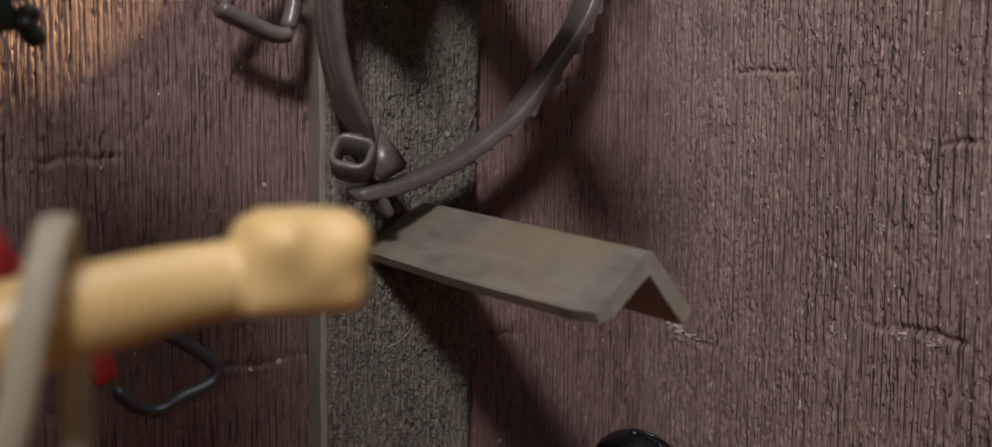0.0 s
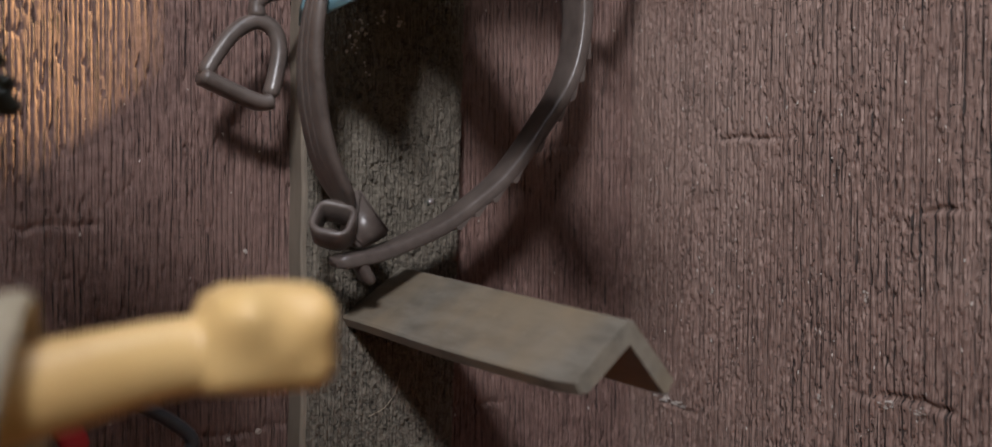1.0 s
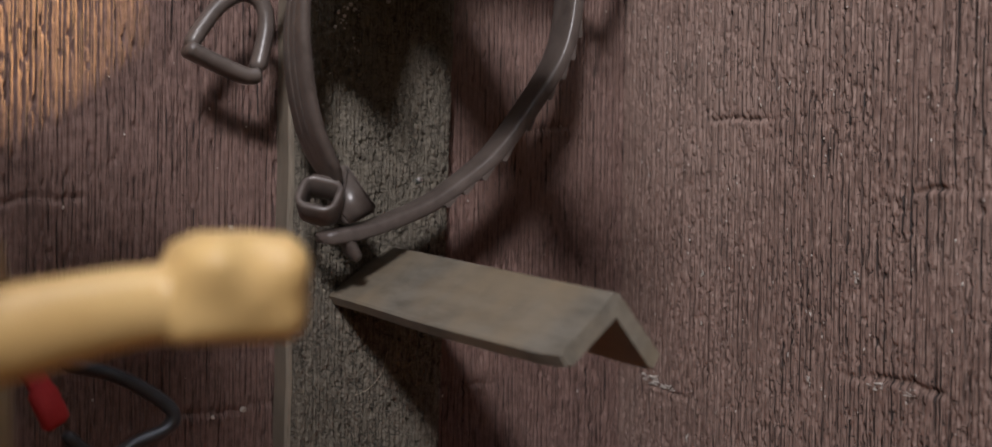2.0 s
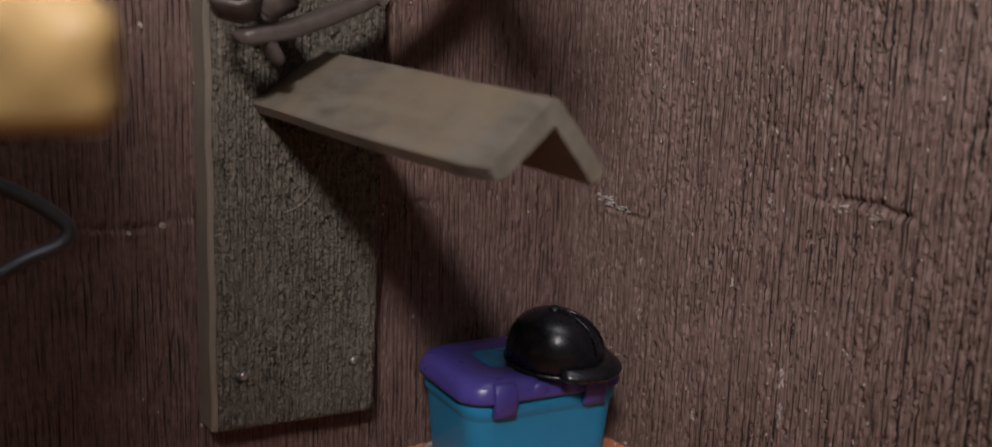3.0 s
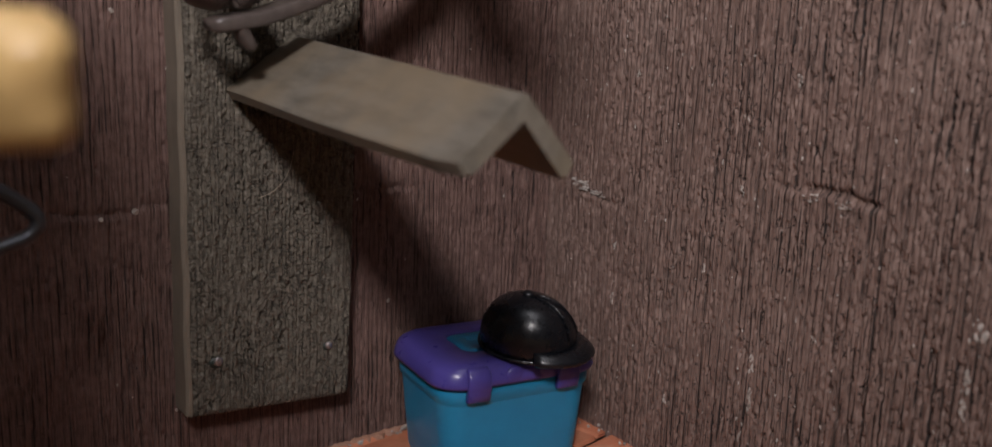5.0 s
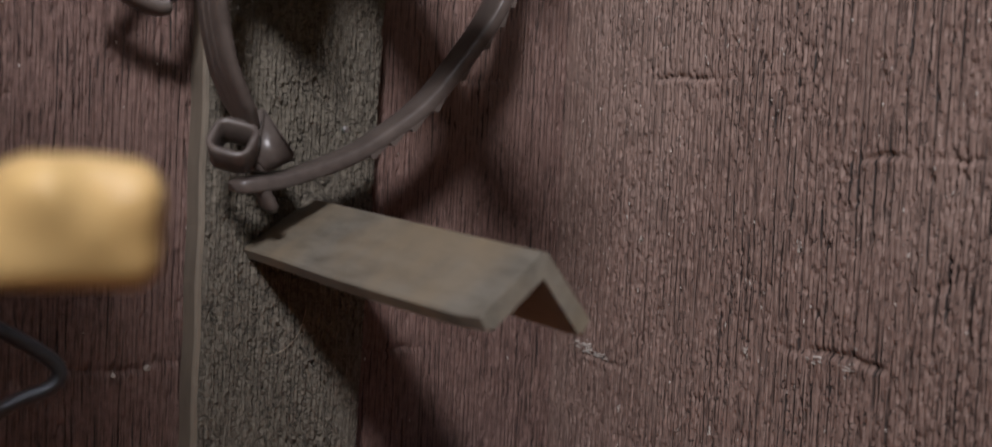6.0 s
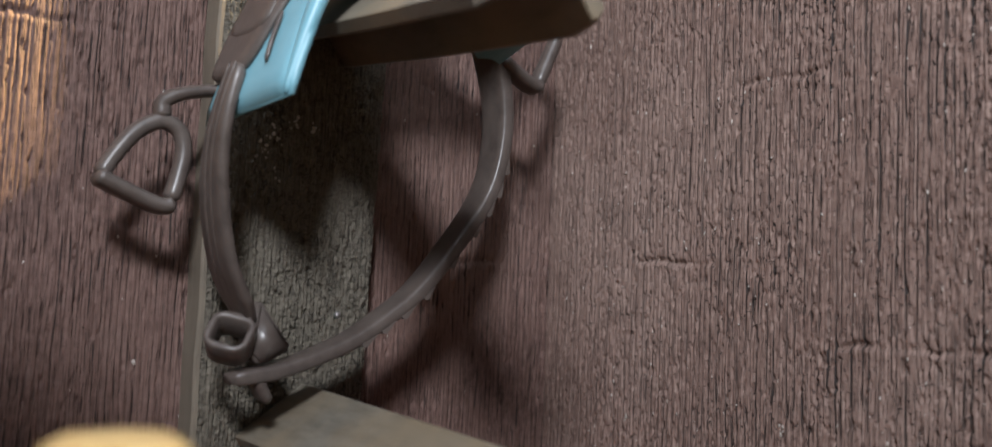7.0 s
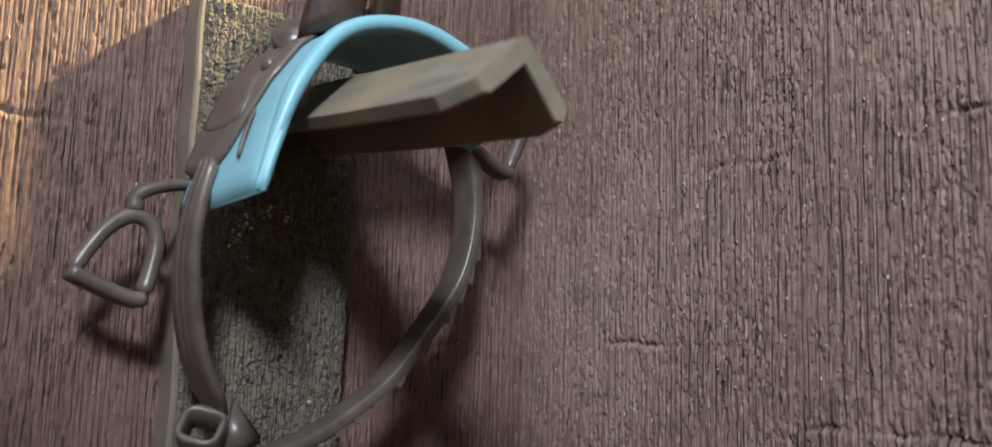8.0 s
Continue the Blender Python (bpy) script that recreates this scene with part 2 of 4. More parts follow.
def finish(name, bm, material, smooth=True):
    bmesh.ops.recalc_face_normals(bm, faces=bm.faces)
    me = bpy.data.meshes.new(name)
    bm.to_mesh(me)
    bm.free()
    me.materials.append(material)
    me.shade_smooth() if smooth else me.shade_flat()
    return me


def part(name, bm, material, parent, label="", smooth=True):
    ob = new(name, finish(name, bm, material, smooth))
    ob.parent = parent
    ob.matrix_parent_inverse = parent.matrix_world.inverted()
    return tagged(ob, label=label)


def sub(name, bm, material, owner, smooth=True):
    """A piece of a part: its owner is a part that stands in world coordinates."""
    ob = new(name, finish(name, bm, material, smooth))
    ob.parent = owner
    return ob


def thing(name, at, label, category, group="", kind=""):
    e = new(name)
    e.empty_display_size = 0.01
    e.matrix_world = Matrix.Translation(at)
    bpy.context.view_layer.update()
    return tagged(e, label, category, group, kind)


def loft(bm, rings, caps=True, closed=True):
    rows = [[bm.verts.new(p) for p in ring] for ring in rings]
    k = len(rows[0])
    for a, b in zip(rows, rows[1:]):
        for i in range(k if closed else k - 1):
            j = (i + 1) % k
            bm.faces.new((a[i], a[j], b[j], b[i]))
    if caps:
        bm.faces.new(rows[0][::-1])
        bm.faces.new(rows[-1])
    return rows


def rounded(cx, cy, z, w, d, r, seg=6):
    """A rounded rectangle in the ground plane."""
    pts = []
    for k, (sx, sy) in enumerate(((1, 1), (-1, 1), (-1, -1), (1, -1))):
        for i in range(seg + 1):
            a = math.pi / 2 * (k + i / seg)
            pts.append(Vector((cx + sx * (w / 2 - r) + r * math.cos(a), cy + sy * (d / 2 - r) + r * math.sin(a), z)))
    return pts


def smooth_path(pts, steps=5):
    """Catmull-Rom through the given points."""
    p = [Vector(q) for q in pts]
    p = [2 * p[0] - p[1]] + p + [2 * p[-1] - p[-2]]
    out = []
    for a, b, c, d in zip(p, p[1:], p[2:], p[3:]):
        for i in range(steps):
            t = i / steps
            out.append(0.5 * (2 * b + (c - a) * t + (2 * a - 5 * b + 4 * c - d) * t * t + (3 * b - a - 3 * c + d) * t ** 3))
    return out + [p[-2]]


def sweep(bm, path, width, thick, side=(0, 1, 0), n=12, power=3.0, ends=True, loop=False):
    """A superellipse section swept along a path; width runs along side. width, thick: numbers or functions of 0..1."""
    rings, last = [], len(path) - 1
    for i, p in enumerate(path):
        if loop:
            tan = (path[(i + 1) % len(path)] - path[i - 1]).normalized()
        else:
            tan = (path[min(i + 1, last)] - path[max(i - 1, 0)]).normalized()
        s = Vector(side)
        s = (s - tan * s.dot(tan)).normalized()
        o = tan.cross(s)
        t = i / last
        w = width(t) if callable(width) else width
        h = thick(t) if callable(thick) else thick
        if ends and not loop and i in (0, last):
            w, h = w * 0.7, h * 0.6
        ring = []
        for k in range(n):
            a = 2 * math.pi * k / n
            c, q = math.cos(a), math.sin(a)
            ring.append(p + s * (w / 2 * math.copysign(abs(c) ** (2 / power), c)) + o * (h / 2 * math.copysign(abs(q) ** (2 / power), q)))
        rings.append(ring)
    if loop:
        rows = [[bm.verts.new(q) for q in ring] for ring in rings]
        for i in range(len(rows)):
            a, b = rows[i], rows[(i + 1) % len(rows)]
            for k in range(n):
                bm.faces.new((a[k], a[(k + 1) % n], b[(k + 1) % n], b[k]))
    else:
        loft(bm, rings)


def ball(bm, centre, radii, turn=None, seg=20, rings=12):
    m = Matrix.Translation(centre) @ (turn if turn else Matrix()) @ Matrix.Diagonal((*radii, 1))
    return bmesh.ops.create_uvsphere(bm, u_segments=seg, v_segments=rings, radius=1, matrix=m)["verts"]


def block(bm, lo, hi, bevel=0.0, seg=2):
    c = [(a + b) / 2 for a, b in zip(lo, hi)]
    d = [b - a for a, b in zip(lo, hi)]
    v = bmesh.ops.create_cube(bm, size=1, matrix=Matrix.Translation(c) @ Matrix.Diagonal((*d, 1)))["verts"]
    if bevel:
        es = {e for q in v for e in q.link_edges}
        bmesh.ops.bevel(bm, geom=list(es), offset=bevel, segments=seg, profile=0.6, affect="EDGES")
    return v


# ---------------------------------------------------------------- carved wood relief


def lattice(seed):
    return np.random.RandomState(seed).rand(512, 512)


def vnoise(u, v, seed):
    """Smooth value noise of two arrays, in 0..1."""
    L = lattice(seed)
    iu, iv = np.floor(u).astype(int), np.floor(v).astype(int)
    fu, fv = u - iu, v - iv
    fu, fv = fu * fu * (3 - 2 * fu), fv * fv * (3 - 2 * fv)
    a, b = L[iu % 512, iv % 512], L[(iu + 1) % 512, iv % 512]
    c, d = L[iu % 512, (iv + 1) % 512], L[(iu + 1) % 512, (iv + 1) % 512]
    return (a * (1 - fu) + b * fu) * (1 - fv) + (c * (1 - fu) + d * fu) * fv


def strands(w, v, seed, width, length):
    """Short upright pieces of fibre: a level for each, and how near its edge or end a point lies."""
    A, B = lattice(seed), lattice(seed + 1)
    x = w / width
    col = np.floor(x).astype(int)
    r = A[col % 512, 5]
    y = v / (length * (0.55 + 0.9 * r)) + 9 * r
    seg = np.floor(y).astype(int)
    fx, fy = x - col, y - seg
    edge = np.exp(-(np.minimum(fx, 1 - fx) / 0.16) ** 2)
    end = np.exp(-(np.minimum(fy, 1 - fy) / 0.10) ** 2)
    return B[col % 512, seg % 512], edge, end


def comb(w, v, seed, width, run, gap):
    """Upright ridges of uneven width: how deep a point lies in the broken groove beside it, and the level of its ridge."""
    J = lattice(seed)
    x = w / width
    col = np.floor(x).astype(int)
    b0, b1 = col + 0.62 * (J[col % 512, 3] - 0.5), col + 1 + 0.62 * (J[(col + 1) % 512, 3] - 0.5)
    d0, d1 = np.abs(x - b0), np.abs(x - b1)
    near = np.where(d0 < d1, col, col + 1)
    ridge = col + (x >= b1) - (x < b0)
    gape = np.clip(2.4 * vnoise(near * 7.0 + 0.5, v / run, seed + 1) - 0.75, 0, 1) * (0.35 + 0.65 * J[near % 512, 9])
    wide = gap / width * (0.65 + 0.7 * vnoise(near * 5.0 + 0.5, v / 0.0017, seed + 2))
    groove = gape * np.exp(-(np.minimum(d0, d1) / wide) ** 2)
    dome = np.sqrt(np.clip(2.2 * np.minimum(d0, d1), 0, 1))
    beads = vnoise(ridge * 11.0 + 0.5, v / 0.0022, seed + 5) - 0.5
    return groove, vnoise(ridge * 3.0 + 0.5, v / (run * 2.5), seed + 3), dome, beads


def fibres(u, v, seed, width=0.0016, run=0.006, depth=0.0005, pits=0.12, lumps=0.8, rounded_by=1.0):
    """Height of combed upright grain: ridges, narrow broken grooves, small pits, a lumpy skin."""
    w = u + 0.0007 * (vnoise(u / 0.012, v / 0.080, seed) - 0.5) + 0.00010 * (vnoise(u / 0.0018, v / 0.0040, seed + 7) - 0.5)
    v2 = v + 0.0008 * (vnoise(u / 0.0012, v / 0.004, seed + 8) - 0.5)
    g1, k1, dome, beads = comb(w, v2, seed + 20, width, run, 0.00021)
    g2, k2, dome2, beads2 = comb(w + 0.0004, v2, seed + 30, width * 0.52, run * 0.5, 0.00017)
    p, e, n = strands(w, v2, seed + 40, 0.0010, 0.0016)
    p2, e2, n2 = strands(w + 0.0003, v2, seed + 44, 0.0006, 0.0034)
    zone = 0.30 + 1.4 * vnoise(u / 0.016, v / 0.035, seed + 4)
    fade = np.clip(0.20 + 1.25 * vnoise(u / 0.011, v / 0.016, seed + 9), 0.3, 1.0)
    pit = (p < pits * zone) * np.clip(1.4 - e, 0, 1) * np.clip(1.4 - n, 0, 1) + 0.7 * (p2 < pits * zone)
    lump = vnoise(u / 0.0011, v / 0.0016, seed + 5) + 0.6 * vnoise(u / 0.0005, v / 0.0007, seed + 6) - 0.8
    return depth * (-1.9 * fade * g1 * (0.4 + 0.6 * zone) - 0.7 * g2 * zone + 0.5 * (k1 - 0.5) + 0.3 * (k2 - 0.5) + rounded_by * fade * (dome - 0.7 + 0.9 * beads * dome) - 1.6 * pit + lumps * zone * lump)


def cut(u, v, v0, u0, u1, seed, deep=0.0016, wide=0.0007):
    """A rough cross-cut: a ragged groove with a raised lip under it."""
    line = v0 + 0.0022 * (vnoise(u / 0.006, u * 0, seed) - 0.5) + 0.0008 * (vnoise(u / 0.0015, u * 0, seed + 1) - 0.5)
    mask = np.clip((u - u0) / 0.003, 0, 1) * np.clip((u1 - u) / 0.003, 0, 1)
    mask = mask * np.clip(1.6 * vnoise(u / 0.007, u * 0 + 3, seed + 2) - 0.1, 0.15, 1)
    d = (v - line) / wide
    return mask * (-deep * np.exp(-d * d) + 0.22 * deep * np.exp(-((d + 2.6) / 1.5) ** 2))


def relief(name, material, us, vs, height, place, back):
    """A thick panel whose face is a carved grid: place(u, v, h) gives the point in space; back: distance of its rear."""
    U, V = np.meshgrid(us, vs, indexing="ij")
    H = height(U, V)
    nu, nv = U.shape
    pts = np.stack(place(U, V, H), -1).reshape(-1, 3)
    rear = np.stack(place(U, V, np.full_like(U, -back)), -1).reshape(-1, 3)
    idx = np.arange(nu * nv).reshape(nu, nv)
    q = np.stack([idx[:-1, :-1], idx[1:, :-1], idx[1:, 1:], idx[:-1, 1:]], -1).reshape(-1, 4)
    rim = np.concatenate([idx[:, 0], idx[-1, 1:], idx[-2::-1, -1], idx[0, -2:0:-1]])
    base, m = nu * nv, len(rim)
    ring = np.arange(m)
    sides = np.stack([rim, base + ring, base + (ring + 1) % m, rim[(ring + 1) % m]], -1)
    verts = np.concatenate([pts, rear[rim]])
    p = pts.reshape(nu, nv, 3)
    facing = np.cross(p[-1, 0] - p[0, 0], p[0, -1] - p[0, 0])
    flip = np.dot(facing, p[0, 0] - rear[0]) < 0
    if flip:
        q, sides = q[:, ::-1], sides[:, ::-1]
    me = bpy.data.meshes.new(name)
    lid = (base + ring)[::-1].tolist()
    me.from_pydata(verts.tolist(), [], q.tolist() + sides.tolist() + [lid[::-1] if flip else lid])
    me.materials.append(material)
    smooth = np.zeros(len(me.polygons), dtype=bool)
    smooth[:len(q)] = True
    me.polygons.foreach_set("use_smooth", smooth)
    me.update()
    return new(name, me)


def spread(lo, hi, fine_lo, fine_hi, fine, coarse):
    """Grid lines, close together between fine_lo and fine_hi."""
    a = np.arange(lo, fine_lo, coarse) if lo < fine_lo else np.array([])
    b = np.arange(fine_lo, fine_hi, fine)
    c = np.arange(fine_hi, hi + coarse * 0.5, coarse) if fine_hi < hi else np.array([fine_hi])
    return np.concatenate([a, b, c])


# ---------------------------------------------------------------- walls
WALL_TOP, EAST_TOP = 0.36, 0.305


def north_height(u, v):
    h = fibres(u, v, 11, 0.0017, 0.0160, 0.00046, 0.04, 0.25, 0.55)
    h += cut(u, v, 0.224, -0.24, -0.152, 31)
    h += cut(u, v, 0.1415, -0.30, -0.152, 41, 0.0013)
    h += cut(u, v, 0.0815, -0.165, -0.05, 51, 0.0015)
    h += cut(u, v, 0.168, -0.058, -0.020, 55, 0.0010)
    return h


def east_height(u, v):
    h = fibres(u, v, 61, 0.0019, 0.0085, 0.00042, 0.11, 0.25, 0.30) * np.clip(0.45 - u / 0.08, 0.45, 1.0)
    h += cut(u, v, 0.1695, -0.078, -0.043, 71, 0.0012)
    h += cut(u, v, 0.2215, -0.115, -0.083, 76, 0.0016)
    h += cut(u, v, 0.1465, -0.175, -0.118, 81, 0.0014)
    h += cut(u, v, 0.0955, -0.133, -0.098, 86, 0.0013, 0.0009)
    h += cut(u, v, 0.0785, -0.036, -0.014, 91, 0.0012)
    h += cut(u, v, 0.2250, -0.20, -0.160, 96, 0.0018)
    return h


wall_north = relief("wall_north", M_WALL_N, spread(-0.60, 0.018, -0.235, 0.0, 0.00022, 0.006), spread(-0.03, WALL_TOP, 0.0, 0.29, 0.0009, 0.006),
                    north_height, lambda u, v, h: (u, -h, v), 0.018)
tagged(wall_north, "rough reddish-brown stained wood wall with upright grain", "wall", kind="structure")
# the unseen top is raised and notched to shape the low sun's patch
wall_east = relief("wall_east", M_WALL_E, spread(-0.60, 0.002, -0.20, 0.0, 0.00018, 0.006), spread(-0.03, EAST_TOP, 0.0, 0.290, 0.0006, 0.005),
                   east_height, lambda u, v, h: (-h, u, v + np.clip((v - 0.296) / 0.008, 0, 1) * (0.042 * np.clip((u + 0.0480) / 0.004, 0, 1) + 0.014 * np.clip((u + 0.0445) / 0.010, 0, 1)
                                                                                             + 0.45 * np.clip((-u - 0.072) / 0.012, 0, 1))), 0.018)
tagged(wall_east, "rough brown stained wood wall with pitted upright grooves", "wall", kind="structure")


# ---------------------------------------------------------------- saddle rack: a board with two roof-shaped arms
rack = thing("saddle_rack", (-0.106, -0.007, 0.023), "weathered olive-grey board with two angled saddle arms, nailed to the wall", "saddle rack")
BOARD_FACE = 0.0108


def board_edges(v):
    f = (v - 0.023) / 0.243
    return -0.1306 + 0.0008 * f, -0.0821 + 0.0068 * f


def board_height(u, v):
    d = 0.00062
    w = u + 0.0004 * (vnoise(u / 0.002, v / 0.003, 103) - 0.5)
    v2 = v + 0.0010 * (vnoise(u / 0.0011, v / 0.003, 104) - 0.5)
    k1, e1, n1 = strands(w, v2, 110, 0.0011, 0.0022)
    k2, e2, n2 = strands(w + 0.0002, v2, 114, 0.0007, 0.0012)
    k3, e3, n3 = strands(w, v2, 118, 0.0022, 0.0300)
    c = vnoise(u / 0.0005, v / 0.0007, 106)
    zone = 0.5 + 1.0 * vnoise(u / 0.012, v / 0.02, 107)
    h = d * (zone * (0.6 * (k1 - 0.5) + 0.5 * (k2 - 0.5) + 0.4 * (k3 - 0.5) - 0.6 * n1 * (k2 > 0.3) - 0.5 * e1 * (k3 > 0.4) - 0.4 * e3 - 1.0 * (k1 < 0.10)) + 0.6 * (c - 0.5))
    low, up = v - 0.0226, 0.2665 - v
    return h * np.clip(low / 0.001, 0.2, 1) - 0.0012 * np.exp(-low / 0.0008) - 0.0012 * np.exp(-up / 0.0008)


def board_place(s, v, h):
    lo, hi = board_edges(v)
    x = lo + (hi - lo) * s
    side = np.exp(-np.minimum(s, 1 - s) * 0.048 / 0.0011)
    dip = 0.0022 * (1 - s) * np.clip((0.03 - v) / 0.007, 0, 1)
    return x, -np.maximum(0.0002, BOARD_FACE + h - 0.0012 * side), v + dip - 0.0022 * np.clip((0.03 - v) / 0.007, 0, 1)


board = relief("board", M_BOARD, np.linspace(0, 1, 210), np.linspace(0.0226, 0.2665, 720),
               lambda s, v: board_height(s * 0.048, v), board_place, 0.0106)
board.parent = rack
board.matrix_parent_inverse = rack.matrix_world.inverted()


def angle_arm(name, front, back, half_l, half_r, drop_l, drop_r, thick, chamfer=0.0, wide_back=0.0, low_l=0.0, low_r=0.0):
    """A roof-shaped arm of two thin boards, from the back point of its ridge to the front one; wide_back, low_l, low_r: how much wider and lower it is at its back."""
    bm = bmesh.new()
    f, b = Vector(front), Vector(back)
    rings = []
    for k in range(15):
        t = k / 14
        p = b.lerp(f, t)
        c = chamfer if k == 14 else 0.0
        wob = 0.00025 * math.sin(7 * t + 1)
        L = p + Vector((-half_l + c - wide_back * (1 - t), 0, -drop_l + c + wob - low_l * (1 - t)))
        A, R = p, p + Vector((half_r - c * 0.5, 0, -drop_r + c * 0.5 + wob - low_r * (1 - t)))
        nl, nr = Vector((0.62, 0, -0.78)) * thick, Vector((-0.62, 0, -0.78)) * thick
        inner = p + Vector((0, 0, -thick * 1.45))
        e = 0.0006
        rings.append([A + Vector((-e, 0, -e * 0.8)), L + Vector((e, 0, e)), L + Vector((0.0001, 0, -e * 0.3)), L + nl * 0.9 + Vector((-e, 0, 0)),
                      L + nl + Vector((e, 0, e * 0.4)), inner, R + nr + Vector((-e, 0, e * 0.4)), R + nr * 0.9 + Vector((e, 0, 0)),
                      R + Vector((-0.0001, 0, -e * 0.3)), R + Vector((-e, 0, e)), A + Vector((e, 0, -e * 0.8))])
    tip = [(q - f) * 0.97 + f + Vector((0, -0.0006, 0)) for q in rings[-1]]
    rings.append(tip)
    loft(bm, rings)
    ob = part(name, bm, M_RACK, rack, "olive-grey roof-shaped wooden arm with worn edges")
    ob.data.shade_flat()
    return ob


angle_arm("lower_arm", (-0.1068, -0.1285, 0.1245), (-0.0990, -0.0098, 0.1290), 0.0145, 0.0125, 0.0129, 0.0145, 0.0038, 0.0006, 0.0055, 0.0020)
angle_arm("upper_arm", (-0.1167, -0.1420, 0.2230), (-0.1010, -0.0098, 0.2430), 0.0150, 0.0130, 0.0142, 0.0150, 0.0040, 0.0034, 0.0, 0.0, 0.0015)


def nail(at, r=0.0016, lean=0.0):
    bm = bmesh.new()
    m = pose(*at, 90 + lean, 0, 10)
    bmesh.ops.create_cone(bm, segments=14, radius1=r, radius2=r * 0.8, depth=0.0010, cap_ends=True, matrix=m)
    bmesh.ops.create_cone(bm, segments=10, radius1=r * 0.45, radius2=r * 0.45, depth=0.004, cap_ends=True, matrix=m @ pose(0, 0, -0.002))
    bmesh.ops.bevel(bm, geom=list(bm.edges), offset=0.0002, segments=1, affect="EDGES")
    part("nail", bm, M_NAIL, rack, "bright round steel nail head")
    # flattened dark ball, offset left: the shade of the nail's dent as colour
    bm = bmesh.new()
    ball(bm, (at[0] - r * 0.5, at[1] + 0.0008, at[2] - r * 0.3), (r * 1.25, 0.0008, r * 1.15), None, 14, 8)
    part("nail_shade", bm, M_GREEN, rack, "dark blob standing for the shaded dent round the nail")


nail((-0.1230, -0.0114, 0.0385), 0.0015)
nail((-0.0890, -0.0110, 0.0375), 0.0013)
nail((-0.0893, -0.0107, 0.1490), 0.0011)
bm = bmesh.new()
loft(bm, [[Vector((x, y, z)) for x, y in ((lo - 0.0014, -0.0002), (lo - 0.0014, -0.0096), (lo - 0.0008, -0.0103), (lo + 0.0002, -0.0103), (lo + 0.0002, -0.0002))]
          for z, lo in [(0.0232 + 0.2428 * k / 30, board_edges(0.0240 + 0.2420 * k / 30)[0] + 0.0002 * math.sin(1.7 * k)) for k in range(31)]])
part("edge", bm, M_EDGE, rack, "smooth pale planed edge of the board", False)

# ---------------------------------------------------------------- the toy saddle on the upper arm
saddle = thing("toy_saddle", (-0.100, -0.042, 0.232), "brown plastic toy saddle with turquoise pad hung on the upper arm", "toy saddle")
# half of the arch of the pad at its front edge and at its rear, from the near side over the top to the far side
ARCH_F = [(-0.1375, 0.1998), (-0.1352, 0.2085), (-0.1322, 0.2185), (-0.1280, 0.2295), (-0.1210, 0.2398), (-0.1115, 0.2465), (-0.0995, 0.2490), (-0.0890, 0.2482),
          (-0.0800, 0.2455), (-0.0720, 0.2410), (-0.0660, 0.2360), (-0.0610, 0.2310)]
ARCH_B = [(-0.1415, 0.1965), (-0.1380, 0.2085), (-0.1338, 0.2200), (-0.1290, 0.2310), (-0.1220, 0.2405), (-0.1120, 0.2472), (-0.1000, 0.2500), (-0.0890, 0.2495),
          (-0.0770, 0.2460), (-0.0660, 0.2405), (-0.0570, 0.2345), (-0.0500, 0.2275)]


def arch_point(s, y, lift=0.0):
    """A point on the saddle's arch: s from 0 (near hem) to 1 (far hem), y its depth, lift its height over the pad."""
    t = min(max((y + 0.072) / 0.042, 0), 1)
    pts = [Vector((a[0] * (1 - t) + b[0] * t, 0, a[1] * (1 - t) + b[1] * t)) for a, b in zip(ARCH_F, ARCH_B)]
    f = s * (len(pts) - 1)
    i = min(int(f), len(pts) - 2)
    p = pts[i].lerp(pts[i + 1], f - i)
    d = (pts[min(i + 2, len(pts) - 1)] - pts[max(i - 1, 0)]).normalized()
    nrm = Vector((-d.z, 0, d.x))
    return Vector((p.x, y, p.z)) + nrm * lift


def arch_shell(s0, s1, y0, y1, base, thick, n=26, k=8, round_end=0.0):
    bm = bmesh.new()
    rings = []
    for i in range(n + 1):
        t = i / n
        s = s0 + (s1 - s0) * t
        pull = 0.0
        if round_end:
            e = min(t, 1 - t) / 0.18
            pull = round_end * (1 - math.sqrt(max(0.0, 1 - (1 - min(e, 1)) ** 2)))
        a, b = (y0(t) if callable(y0) else y0) + pull, y1 - pull
        edge = 0.35 if i in (0, n) else 1.0
        ring = []
        for j in range(k + 1):
            u = j / k
            h = thick * edge * (0.55 if j in (0, k) else 1.0)
            ring.append(arch_point(s, a + (b - a) * u, base + h))
        for j in range(k, -1, -1):
            ring.append(arch_point(s, a + (b - a) * j / k, base))
        rings.append(ring)
    loft(bm, rings)
    return bm


part("saddle_pad", arch_shell(0.0, 1.0, -0.072, -0.029, -0.0022, 0.0030, n=34), M_PAD, saddle, "pale turquoise moulded saddle pad")
bm = bmesh.new()
rim = smooth_path([arch_point(i / 16, -0.0700, -0.0008) for i in range(17)], 3)
sweep(bm, rim, lambda t: 0.0012 + 0.0050 * min(1.0, 4 * t), lambda t: 0.0016 + 0.0028 * min(1.0, 4 * t), (0, 1, 0), 12, 2.4)
part("pad_rim", bm, M_PAD, saddle, "thick rounded turquoise front rim of the pad")
part("flap", arch_shell(0.075, 0.42, lambda t: -0.0500 - 0.0095 * min(1.0, t * 1.6), -0.029, 0.0009, 0.0020, n=26, round_end=0.005), M_LEATHER, saddle, "brown near side flap with rounded hem")
part("flap", arch_shell(0.60, 0.965, -0.055, -0.029, 0.0009, 0.0020, n=22, round_end=0.007), M_LEATHER, saddle)
